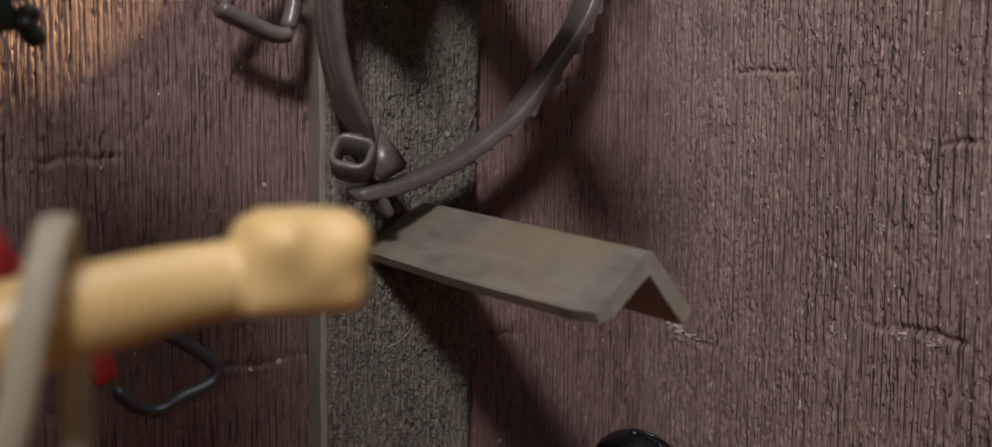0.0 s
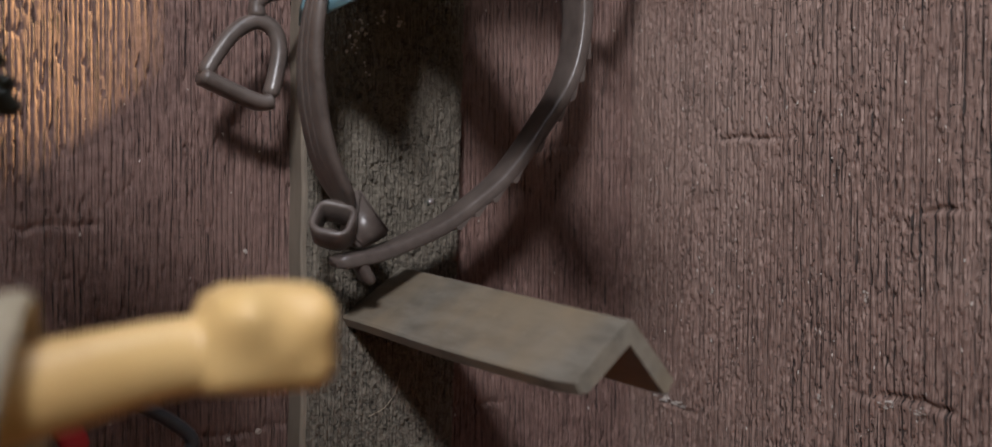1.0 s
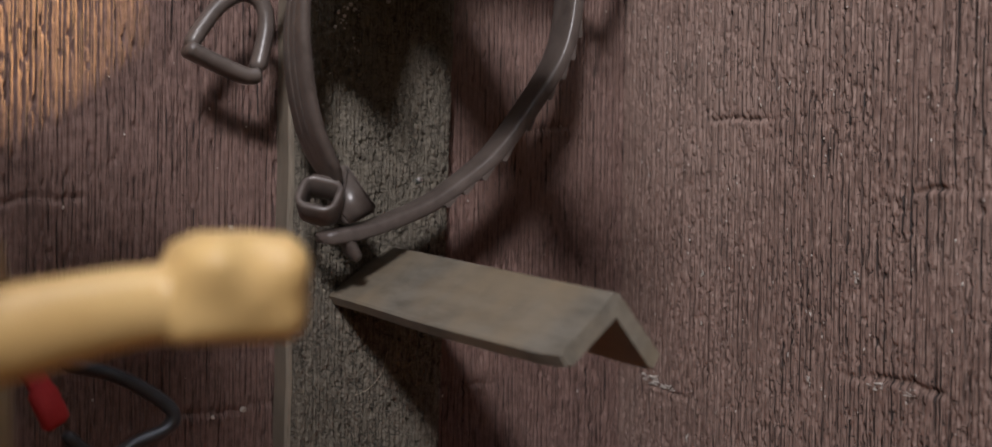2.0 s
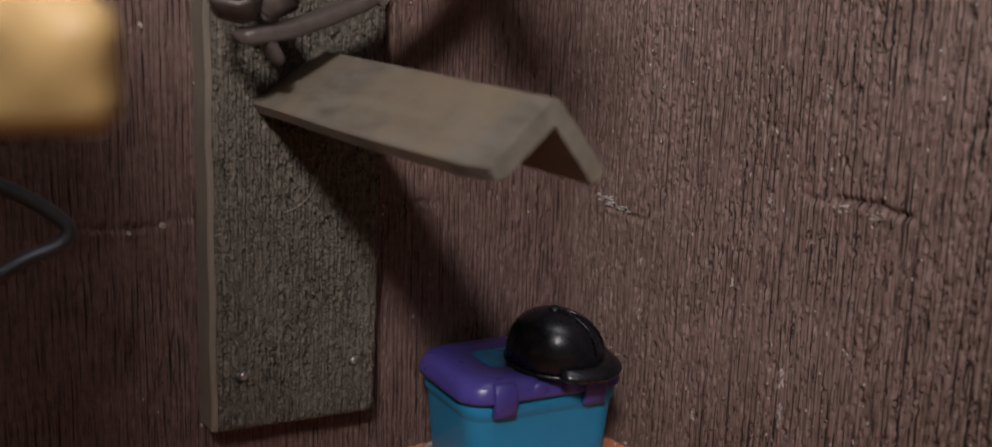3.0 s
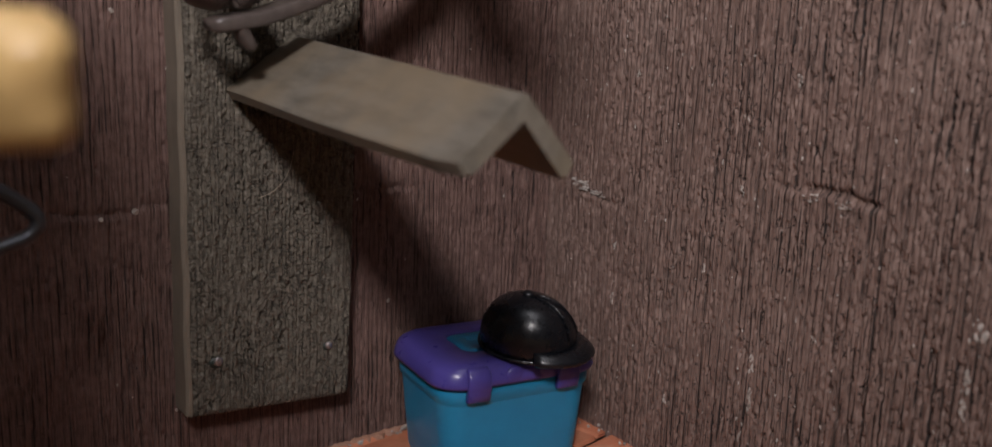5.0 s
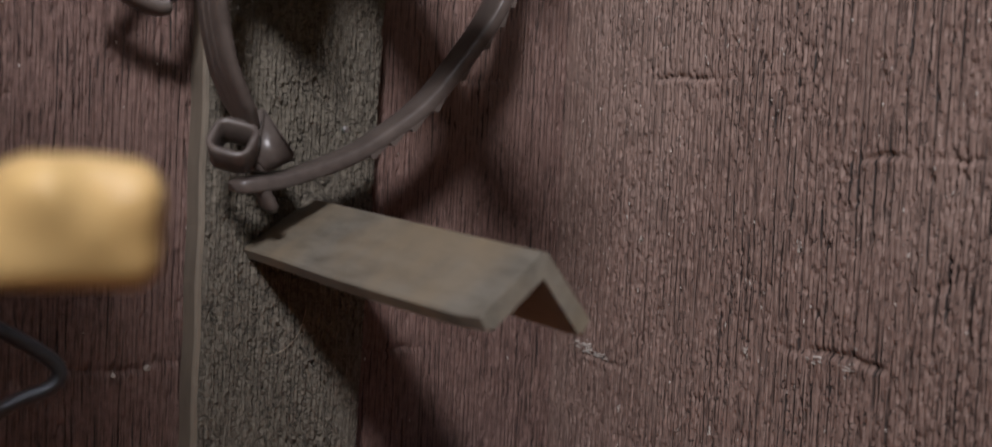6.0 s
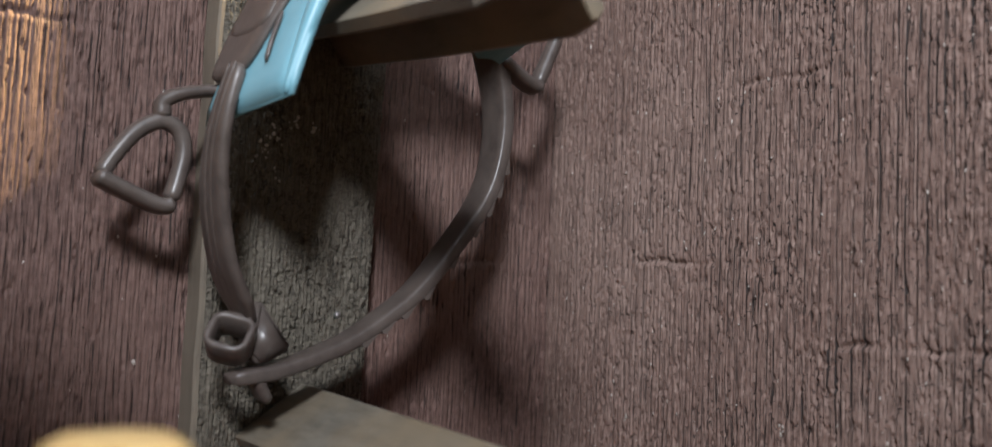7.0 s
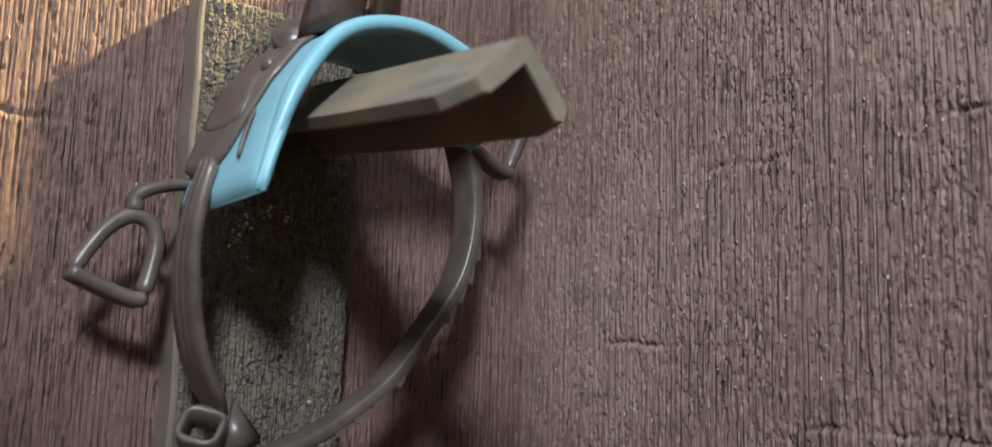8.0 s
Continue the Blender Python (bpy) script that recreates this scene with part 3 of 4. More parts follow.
part("panel", arch_shell(0.16, 0.37, -0.0535, -0.032, 0.0024, 0.0009, n=14, round_end=0.008), M_LEATHER, saddle, "raised brown panel on the flap")
bm = bmesh.new()
rings = []
for i in range(9):
    y = -0.0560 + 0.0036 * i
    rise = (0.0065, 0.0085, 0.0070, 0.0058, 0.0052, 0.0054, 0.0066, 0.0086, 0.0070)[i]
    half = (0.0185, 0.0200, 0.0205, 0.0205, 0.0200, 0.0190, 0.0170, 0.0145, 0.0110)[i]
    ring = []
    for k in range(20):
        a = math.pi * k / 19
        x = -0.1000 - half * math.cos(a)
        ring.append(Vector((x, y, 0.2415 + 0.16 * (x + 0.1205) + (rise + 0.0045) * math.sin(a) ** 0.75)))
    ring += [Vector((-0.1000 + half * 0.8, y, 0.2502)), Vector((-0.1000, y, 0.2515)), Vector((-0.1000 - half * 0.8, y, 0.2455))]
    rings.append(ring)
loft(bm, rings)
part("seat", bm, M_LEATHER, saddle, "brown moulded seat")
bm = bmesh.new()
for side in (-1, 1):
    rings = []
    for k in range(8):
        z = (0.2480 if side < 0 else 0.2515) + 0.0042 * k
        lean = -0.0010 * k
        wide = (0.0205, 0.0205, 0.0198, 0.0188, 0.0176, 0.0160, 0.0136, 0.0095)[k] * (0.82 if side < 0 else 0.55)
        deep = 0.0042 - 0.0003 * k
        inner = 0.0011 + 0.0002 * math.sin(2.1 * k)
        ring = []
        for i in range(18):
            a = 2 * math.pi * i / 18
            c, q = math.cos(a), math.sin(a)
            px = (inner + wide) / 2 + (wide - inner) / 2 * math.copysign(abs(c) ** 0.7, c)
            ring.append(Vector((-0.1055 + side * px, -0.0610 + lean + deep * math.copysign(abs(q) ** 0.8, q) * (0.7 + 0.3 * math.cos(3 * px / wide)) + 3.0 * px * px * 6, z - 2.2 * px * px * 9)))
        rings.append(ring)
    loft(bm, rings)
part("cantle", bm, M_SEAT, saddle, "tall glossy dark brown cantle with a slit")
bm = bmesh.new()
m = Matrix.Translation((-0.1205, -0.0500, 0.2455)) @ pose(0, 0, 0, 62, 0, -38)
bmesh.ops.create_cone(bm, segments=24, radius1=0.0062, radius2=0.0052, depth=0.0040, cap_ends=True, matrix=m)
bmesh.ops.bevel(bm, geom=list(bm.edges), offset=0.0006, segments=2, affect="EDGES")
part("stud", bm, M_LEATHER, saddle, "flat round brown stud beside the seat")
bm = bmesh.new()
ball(bm, arch_point(0.30, -0.0535, 0.0028), (0.0020, 0.0026, 0.0024))
part("stud", bm, M_LEATHER, saddle)
bm = bmesh.new()
sweep(bm, smooth_path([arch_point(0.09, -0.0590, 0.0014), arch_point(0.14, -0.0585, 0.0018), arch_point(0.20, -0.0575, 0.0016)], 4), 0.0014, 0.0010, (0, 1, 0), 8)
part("billet", bm, M_LEATHER, saddle, "thin brown billet end lying on the pad")

# girth: a stiff strap that hangs in a loop under the saddle
GY = -0.032
NEAR = [(-0.1390, -0.0460, 0.2100), (-0.1412, -0.0440, 0.1985), (-0.1414, -0.0410, 0.1870), (-0.1395, -0.0380, 0.1745), (-0.1357, -0.0350, 0.1625), (-0.1313, -0.0325, 0.1545), (-0.1280, -0.0310, 0.1497), (-0.1262, -0.0302, 0.1462)]
FAR = [(-0.0560, GY, 0.2380), (-0.0525, GY, 0.2290), (-0.0493, GY, 0.2165), (-0.0490, GY, 0.2035), (-0.0522, GY, 0.1895), (-0.0597, GY, 0.1770), (-0.0750, GY, 0.1580), (-0.0875, GY, 0.1480), (-0.0995, GY, 0.1408),
       (-0.1170, GY, 0.1343), (-0.1310, GY, 0.1318)]
bm = bmesh.new()
sweep(bm, smooth_path(NEAR, 6), lambda t: 0.0082 + 0.0070 * min(1.0, t * 2.6) - 0.030 * max(0.0, t - 0.75), 0.0036, (0, 1, 0), 14, 3.5)
near_girth = part("girth_strap", bm, M_LEATHER, saddle, "brown girth strap with raised lengthwise rib")
for off in (-0.0022, 0.0016):
    bm = bmesh.new()
    sweep(bm, [p + Vector((-0.0016, off, 0.0)) for p in smooth_path(NEAR, 6)], 0.0011, 0.0010, (0, 1, 0), 8, 2)
    sub("rib", bm, M_LEATHER, near_girth)
bm = bmesh.new()
far_path = smooth_path(FAR, 6)
sweep(bm, far_path, lambda t: 0.0138 - 0.0060 * t, lambda t: 0.0052 - 0.0012 * t, (0, 1, 0.06), 20, 4.5)
far_girth = part("girth_strap", bm, M_LEATHER, saddle)
for k in range(9):
    i = 21 + 3 * k
    p, q = far_path[i], far_path[i + 1]
    d = (q - p).normalized()
    o = Vector((-d.z, 0, d.x))
    if o.z > 0:
        o = -o
    bm = bmesh.new()
    w = Vector((0, 0.0022, 0))
    c = p + o * 0.0016 + Vector((0, -0.0046 + 0.0030 * i / (len(far_path) - 1), 0))
    prof = [c - d * 0.0030, c + d * 0.0030, c + d * 0.0026 + o * 0.0009, c + d * 0.0018 + o * 0.0015]
    loft(bm, [[v - w for v in prof], [v + w for v in prof]])
    sub("tooth", bm, M_LEATHER, far_girth, False)

# keeper: a square loop with a wedge on its far side
bm = bmesh.new()
kc, turn = Vector((-0.1312, GY - 0.001, 0.1420)), pose(0, 0, 0, 52, 12, -38).to_3x3()


def kring(w, d, r, z):
    return [kc + turn @ Vector((p.x, p.y, z)) for p in rounded(0, 0, 0, w, d, r, 4)]


prof = [kring(0.0108, 0.0106, 0.0038, -0.0040), kring(0.0118, 0.0116, 0.0044, -0.0032), kring(0.0122, 0.0120, 0.0046, 0.0032), kring(0.0114, 0.0112, 0.0040, 0.0040),
        kring(0.0094, 0.0086, 0.0020, 0.0041), kring(0.0082, 0.0072, 0.0014, 0.0034), kring(0.0074, 0.0064, 0.0012, -0.0034), kring(0.0080, 0.0070, 0.0014, -0.0040)]
loft(bm, prof + [prof[0]], caps=False)
bmesh.ops.remove_doubles(bm, verts=bm.verts, dist=1e-6)
part("keeper", bm, M_LEATHER, saddle, "square brown girth keeper loop")
bm = bmesh.new()
loft(bm, [[Vector((-0.1245, y, 0.1525)), Vector((-0.1145, y, 0.1397)), Vector((-0.1235, y, 0.1352)), Vector((-0.1268, y, 0.1385))] for y in (GY - 0.003, GY + 0.007)])
bmesh.ops.bevel(bm, geom=list(bm.edges), offset=0.0010, segments=3, affect="EDGES")
part("keeper_wedge", bm, M_LEATHER, saddle)
bm = bmesh.new()
sweep(bm, smooth_path([(-0.1240, GY, 0.1335), (-0.1225, GY, 0.1300), (-0.1200, GY + 0.001, 0.1262)], 4), 0.0072, 0.0034, (0, 1, 0), 10)
part("strap_tongue", bm, M_LEATHER, saddle, "short brown strap tongue under the keeper")


def stirrup(ring_pts, tread, leather, centre_y, label=""):
    bm = bmesh.new()
    arc = smooth_path(ring_pts, 5)
    sweep(bm, arc, lambda t: 0.0046 + 0.0016 * abs(2 * t - 1) ** 2, 0.0044, (0, 1, 0), 12, 2.2)
    st = part("stirrup", bm, M_LEATHER, saddle, label)
    bm = bmesh.new()
    sweep(bm, smooth_path(tread, 5), lambda t: 0.0078 + 0.0012 * abs(2 * t - 1), 0.0044, (0, 1, 0), 12, 2.6)
    sub("tread", bm, M_LEATHER, st)
    bm = bmesh.new()
    sweep(bm, smooth_path(leather, 6), lambda t: 0.0052 + 0.001 * t, lambda t: 0.0046 - 0.0016 * t, (0, 1, 0), 12, 2.6)
    part("stirrup_leather", bm, M_LEATHER, saddle)


SY = -0.022
stirrup([(-0.1635, SY, 0.1815), (-0.1605, SY, 0.1868), (-0.1555, SY, 0.1935), (-0.1495, SY, 0.1972), (-0.1445, SY, 0.1955), (-0.1428, SY, 0.1900), (-0.1440, SY, 0.1825), (-0.1455, SY, 0.1770)],
        [(-0.1648, SY, 0.1815), (-0.1600, SY, 0.1794), (-0.1540, SY, 0.1771), (-0.1485, SY, 0.1753), (-0.1450, SY, 0.1757)],
        [(-0.1490, SY, 0.1980), (-0.1488, SY, 0.2025), (-0.1435, SY - 0.003, 0.2052), (-0.1345, SY - 0.010, 0.2062)], SY, "brown plastic stirrup standing out from the flap")
SY2 = -0.036
stirrup([(-0.0375, SY2, 0.2230), (-0.0335, SY2, 0.2315), (-0.0300, SY2, 0.2405), (-0.0325, SY2, 0.2485), (-0.0395, SY2, 0.2495), (-0.0465, SY2, 0.2445), (-0.0505, SY2, 0.2345), (-0.0515, SY2, 0.2295)],
        [(-0.0365, SY2, 0.2220), (-0.0415, SY2, 0.2233), (-0.0465, SY2, 0.2255), (-0.0525, SY2, 0.2285)],
        [(-0.0455, SY2, 0.2455), (-0.0495, SY2, 0.2445), (-0.0555, SY2, 0.2405), (-0.0615, SY2, 0.2355)], SY2)

# ---------------------------------------------------------------- tack box with a helmet on its lid
tack = thing("tack_box", (-0.043, -0.030, 0.0), "teal plastic toy tack box with violet lid, on the brick floor", "toy box")
BX, BY, TURN_BOX = -0.0417, -0.0292, pose(0, 0, 0, 0, 0, -6.0)


def box_ring(w, d, r, z, seg=7):
    return [Vector((BX, BY, 0)) + TURN_BOX.to_3x3() @ p for p in rounded(0, 0, z, w * 0.96, d * 0.97, r, seg)]


bm = bmesh.new()
loft(bm, [box_ring(0.0445, 0.0330, 0.0055, 0.0008), box_ring(0.0465, 0.0350, 0.0062, 0.0003), box_ring(0.0475, 0.0360, 0.0065, 0.0018), box_ring(0.0505, 0.0372, 0.0070, 0.0150),
          box_ring(0.0522, 0.0382, 0.0072, 0.0245), box_ring(0.0524, 0.0384, 0.0072, 0.0252), box_ring(0.0540, 0.0400, 0.0078, 0.0262), box_ring(0.0545, 0.0405, 0.0080, 0.0320)])
part("body", bm, M_TEAL, tack, "teal blue tapered box body")
bm = bmesh.new()
lid_rings = [box_ring(0.0545, 0.0400, 0.0080, 0.0308), box_ring(0.0570, 0.0428, 0.0090, 0.0306), box_ring(0.0578, 0.0436, 0.0094, 0.0316), box_ring(0.0574, 0.0432, 0.0094, 0.0328),
             box_ring(0.0566, 0.0424, 0.0094, 0.0346), box_ring(0.0548, 0.0406, 0.0092, 0.0363), box_ring(0.0515, 0.0375, 0.0086, 0.0373), box_ring(0.0480, 0.0340, 0.0078, 0.0377),
             box_ring(0.0300, 0.0200, 0.0040, 0.0378), box_ring(0.0286, 0.0186, 0.0036, 0.0373), box_ring(0.0280, 0.0180, 0.0034, 0.0356)]
loft(bm, lid_rings)
part("lid", bm, M_PURPLE, tack, "violet lid with rounded rim and recessed middle")
bm = bmesh.new()
loft(bm, [box_ring(0.0276, 0.0176, 0.0028, 0.0352), box_ring(0.0276, 0.0176, 0.0028, 0.0368), box_ring(0.0262, 0.0162, 0.0024, 0.0374), box_ring(0.0180, 0.0090, 0.0020, 0.0374), box_ring(0.0170, 0.0080, 0.0018, 0.0366)])
part("handle", bm, M_TEAL, tack, "teal carrying handle set into the lid")


def latch(off):
    bm = bmesh.new()
    base = Vector((BX, BY, 0))
    rot = TURN_BOX.to_3x3()
    rings = []
    for z, y, w in ((0.0268, -0.0200, 0.0064), (0.0265, -0.0208, 0.0069), (0.0271, -0.0217, 0.0072), (0.0300, -0.0222, 0.0074), (0.0303, -0.0222, 0.0074), (0.0306, -0.0224, 0.0075), (0.0338, -0.0221, 0.0075), (0.0357, -0.0212, 0.0072), (0.0366, -0.0200, 0.0067), (0.0368, -0.0186, 0.0057)):
        pr = [(-w / 2, 0.0022), (-w / 2, 0.0006), (-w / 2 + 0.0006, 0), (w / 2 - 0.0006, 0), (w / 2, 0.0006), (w / 2, 0.0022)]
        rings.append([base + rot @ Vector((off + a, y + b, z)) for a, b in pr])
    loft(bm, rings)
    part("latch", bm, M_PURPLE, tack, "violet snap latch")


latch(-0.0157)
latch(0.0145)
bm = bmesh.new()
for sx in (-1, 1):
    c = Vector((BX, BY, 0)) + TURN_BOX.to_3x3() @ Vector((0.002 + sx * 0.0055, -0.0202, 0.0333))
    ball(bm, c, (0.0035, 0.0012, 0.0028), None, 12, 8)
part("lid_boss", bm, M_PURPLE, tack, "low violet bosses on the lid front")

helmet = thing("riding_helmet", (-0.0395, -0.0440, 0.0420), "glossy black toy riding helmet lying tilted on the box lid", "toy helmet")
HEL = Matrix.Translation((-0.0388, -0.0430, 0.0428)) @ pose(0, 0, 0, 0, 0, -56) @ pose(0, 0, 0, 6, 4, 0) @ Matrix.Diagonal((0.83, 0.85, 0.86, 1))


def hp(x, y, z):
    return HEL @ Vector((x, y, z))


bm = bmesh.new()
rings = []
for i in range(13):
    a = math.pi / 2 * i / 12
    r, z = math.cos(a) ** 0.82, 0.0158 * math.sin(a) ** 0.95
    rings.append([hp(0.0178 * r * math.cos(b) - 0.001 * (1 - r), 0.0150 * r * math.sin(b), z - 0.0015) for b in [2 * math.pi * k / 36 for k in range(36)]])
rings[-1] = [q.lerp(hp(-0.001, 0, 0.0143), 0.9) for q in rings[-2]]
low = [[hp(0.0176 * math.cos(b), 0.0148 * math.sin(b), -0.0042) for b in [2 * math.pi * k / 36 for k in range(36)]]]
loft(bm, low + rings)
shell = part("shell", bm, M_BLACK, helmet, "smooth black helmet dome")
for side in (-1, 1):
    bm = bmesh.new()
    path = []
    for k in range(15):
        a = math.radians(12 + 74 * k / 14)
        wide = side * (0.0006 + 0.0034 * (1 - k / 14) ** 0.8)
        path.append(hp(0.0181 * math.cos(a) ** 0.82 - 0.0006, wide, 0.0160 * math.sin(a) ** 0.95 - 0.0014))
    sweep(bm, path, 0.0008, 0.0005, (0, 1, 0), 8, 2)
    part("seam_ridge", bm, M_BLACK, helmet)
bm = bmesh.new()
ball(bm, hp(-0.001, 0, 0.0146), (0.0019, 0.0019, 0.0011), HEL.to_3x3().normalized().to_4x4())
part("button", bm, M_BLACK, helmet, "small round button on the crown")
bm = bmesh.new()
rings = []
for k in range(17):
    a = math.radians(-66 + 132 * k / 16)
    reach = 0.0062 * math.cos(a) ** 0.7 + 0.0003
    inn = Vector((0.0165 * math.cos(a), 0.0142 * math.sin(a), -0.0016))
    out = Vector(((0.0178 + reach) * math.cos(a), (0.0152 + reach * 0.6) * math.sin(a), -0.0030))
    mid = inn.lerp(out, 0.6) + Vector((0, 0, 0.0007))
    t = Vector((0, 0, 0.0023))
    rings.append([hp(*q) for q in (inn + t * 0.6, mid + t * 0.6, out + t * 0.35, out + (out - inn).normalized() * 0.0008, out - t * 0.6, mid - t * 0.6, inn - t * 0.8)])
loft(bm, rings)
part("brim", bm, M_BLACK, helmet, "short curved black brim")
bm = bmesh.new()
band = [hp(0.0180 * math.cos(b), 0.0152 * math.sin(b), -0.0040) for b in [2 * math.pi * k / 40 for k in range(40)]]
sweep(bm, band, 0.0012, 0.0010, HEL.to_3x3() @ Vector((0, 0, 1)), 8, 2, False, True)
part("rim_band", bm, M_BLACK, helmet)

# ---------------------------------------------------------------- doll whose arm reaches in, with a strap over it
bm = bmesh.new()
AY = -0.178
ARM = [(-0.2660, AY + 0.008, 0.1480, 0.0075), (-0.2560, AY + 0.006, 0.1225, 0.0062), (-0.2400, AY + 0.002, 0.1249, 0.0054), (-0.2300, AY, 0.1270, 0.0052), (-0.2210, AY, 0.1287, 0.0049),
       (-0.2140, AY, 0.1300, 0.0045), (-0.2088, AY, 0.1306, 0.0043), (-0.2072, AY, 0.1317, 0.0055), (-0.2048, AY, 0.1322, 0.0061), (-0.1995, AY, 0.1322, 0.0062), (-0.1955, AY, 0.1320, 0.0061), (-0.1941, AY, 0.1318, 0.0052)]


def bump(x, z, cx, cz, w):
    return math.exp(-((x - cx) / w) ** 2 - ((z - cz) / w) ** 2)


rings = []
STEPS = [(k, j / 5) for k in range(len(ARM) - 1) for j in range(5)] + [(len(ARM) - 2, 1.0)]
for k, f in STEPS:
    x, y, z, r = [a + (b - a) * f for a, b in zip(ARM[k], ARM[k + 1])]
    pw = 2.0 if k + f < 6 else min(3.6, 2.0 + 1.6 * (k + f - 6))
    ring = []
    for i in range(40):
        a = 2 * math.pi * i / 40
        c, q = math.cos(a), math.sin(a)
        py, pz = r * 0.9 * math.copysign(abs(c) ** (2 / pw), c), z + r * math.copysign(abs(q) ** (2 / pw), q)
        if c < 0:
            py -= 0.0024 * bump(x, pz, -0.2048, 0.1352, 0.0029) + 0.0022 * bump(x, pz, -0.1964, 0.1346, 0.0027) + 0.0008 * bump(x, pz, -0.1965, 0.1285, 0.0026) + 0.0016 * bump(x, pz, -0.2006, 0.1322, 0.0030)
        ring.append(Vector((x, y + py, pz)))
    rings.append(ring)
loft(bm, [[p - Vector((0.0008, 0.0006, 0)) for p in ring] for ring in rings])
# unseen ball on a stalk, added to shade the lower left wall and floor
ball(bm, (-0.3080, -0.2700, 0.2680), (0.0250, 0.0210, 0.0240), None, 24, 16)
sweep(bm, smooth_path([(-0.2860, AY - 0.005, 0.1800), (-0.2990, AY - 0.045, 0.2250), (-0.3080, AY - 0.086, 0.2580)], 5), 0.0140, 0.0140, (0, 1, 0), 14, 2)
# unseen head, torso and skirt, sized to cast shade on the left wall
ball(bm, (-0.2590, AY + 0.006, 0.2250), (0.0250, 0.0230, 0.0270), None, 28, 18)
ball(bm, (-0.2620, AY + 0.008, 0.1690), (0.0285, 0.0190, 0.0340))
loft(bm, [[Vector((-0.271 + r * math.cos(a), AY + 0.008 + 0.75 * r * math.sin(a), z)) for a in [2 * math.pi * k / 24 for k in range(24)]]
          for z, r in ((-0.026, 0.0450), (0.020, 0.0440), (0.080, 0.0350), (0.120, 0.0240), (0.150, 0.0220), (0.178, 0.0210), (0.192, 0.0110), (0.205, 0.0075))])
sleeve = ball(bm, (-0.2440, AY + 0.0065, 0.1325), (0.0130, 0.0062, 0.0092), None, 24, 16)
for f in {f for q in sleeve for f in q.link_faces}:
    f.material_index = 1
doll = new("doll", finish("doll", bm, M_SKIN))
doll.data.materials.append(M_RED)
tagged(doll, "tan vinyl doll reaching out its forearm with closed fist, plus an unseen ball that shades the wall", "doll")

bm = bmesh.new()
loop = [(-0.2385, AY - 0.0075, 0.0000), (-0.2378, AY - 0.0090, 0.0600), (-0.2352, AY - 0.0098, 0.1080), (-0.2330, AY - 0.0098, 0.1210), (-0.2306, AY - 0.0085, 0.1318), (-0.2285, AY - 0.0040, 0.1370),
        (-0.2270, AY + 0.0010, 0.1372), (-0.2257, AY + 0.0060, 0.1328), (-0.2250, AY + 0.0078, 0.1250), (-0.2248, AY + 0.0080, 0.1120), (-0.2245, AY + 0.0082, 0.0600), (-0.2245, AY + 0.0085, 0.0000)]
sweep(bm, smooth_path(loop, 6), 0.0034, 0.0014, (1, 0, 0), 10, 3)
rein = new("rein_strap", finish("rein_strap", bm, M_STRAP))
tagged(rein, "greyish tan strap looped over the forearm of the doll", "strap")

# ---------------------------------------------------------------- dark stirrup hanging from a red strap by the wall
hang = thing("hanging_stirrup", (-0.205, -0.043, 0.105), "dark blue-grey metal stirrup hanging beside the wall on a red strap", "stirrup")
HY = -0.0535
bm = bmesh.new()
ring = smooth_path([(-0.1995, HY, 0.1060), (-0.1890, HY, 0.1028), (-0.1810, HY, 0.0982), (-0.1753, HY, 0.0930), (-0.1770, HY, 0.0892), (-0.1835, HY, 0.0868), (-0.1890, HY, 0.0842), (-0.1945, HY, 0.0862), (-0.1985, HY, 0.0905)], 5)
sweep(bm, ring, 0.0038, 0.0032, (0, 1, 0), 12, 2.2)
part("bow", bm, M_STEEL, hang)
bm = bmesh.new()
sweep(bm, smooth_path([(-0.2000, HY, 0.0925), (-0.2020, HY, 0.0975), (-0.2060, HY + 0.004, 0.1055), (-0.2200, HY + 0.014, 0.1210), (-0.2450, HY + 0.040, 0.1400)], 6), lambda t: 0.0068 if t < 0.35 else 0.0050, 0.0030, (0.8, 0.5, 0.3), 12, 3)
part("strap", bm, M_RED, hang, "red cloth strap")

# ragged dark green thing that hangs from the wall higher up
bm = bmesh.new()
rnd = random.Random(5)
spine = smooth_path([(-0.2750, 0.0000, 0.2450), (-0.2485, -0.0611, 0.2124), (-0.2375, -0.0848, 0.1981), (-0.2296, -0.0975, 0.1823), (-0.2244, -0.1006, 0.1681), (-0.2236, -0.1006, 0.1642)], 6)
sweep(bm, spine, lambda t: 0.008 - 0.003 * t, 0.0048, (0, 1, 0), 12, 2.2)
for k in range(9):
    p = spine[14 + k * 2 if 14 + k * 2 < len(spine) else -1]
    ball(bm, p + Vector((0.0030 + 0.0012 * rnd.random(), -0.002, -0.0008)), (0.0021, 0.0024, 0.0017), None, 10, 7)
garland = new("garland", finish("garland", bm, M_GREEN))
tagged(garland, "very dark green knobbly garland hanging on the wall", "garland")

# ---------------------------------------------------------------- brick floor
bm = bmesh.new()
bmesh.ops.create_grid(bm, x_segments=8, y_segments=8, size=3.0, matrix=Matrix.Translation((0, 0, -0.026)))
ground = new("ground", finish("ground", bm, M_GROUND, False))
tagged(ground, "plain dull ground under the toy stable", "ground", kind="structure")
floor = thing("floor", (0, 0, 0), "worn terracotta brick floor with pale mortar stains", "floor", kind="structure")


def ground_z(x, y):
    return -0.060 * max(0.0, -0.060 - x)


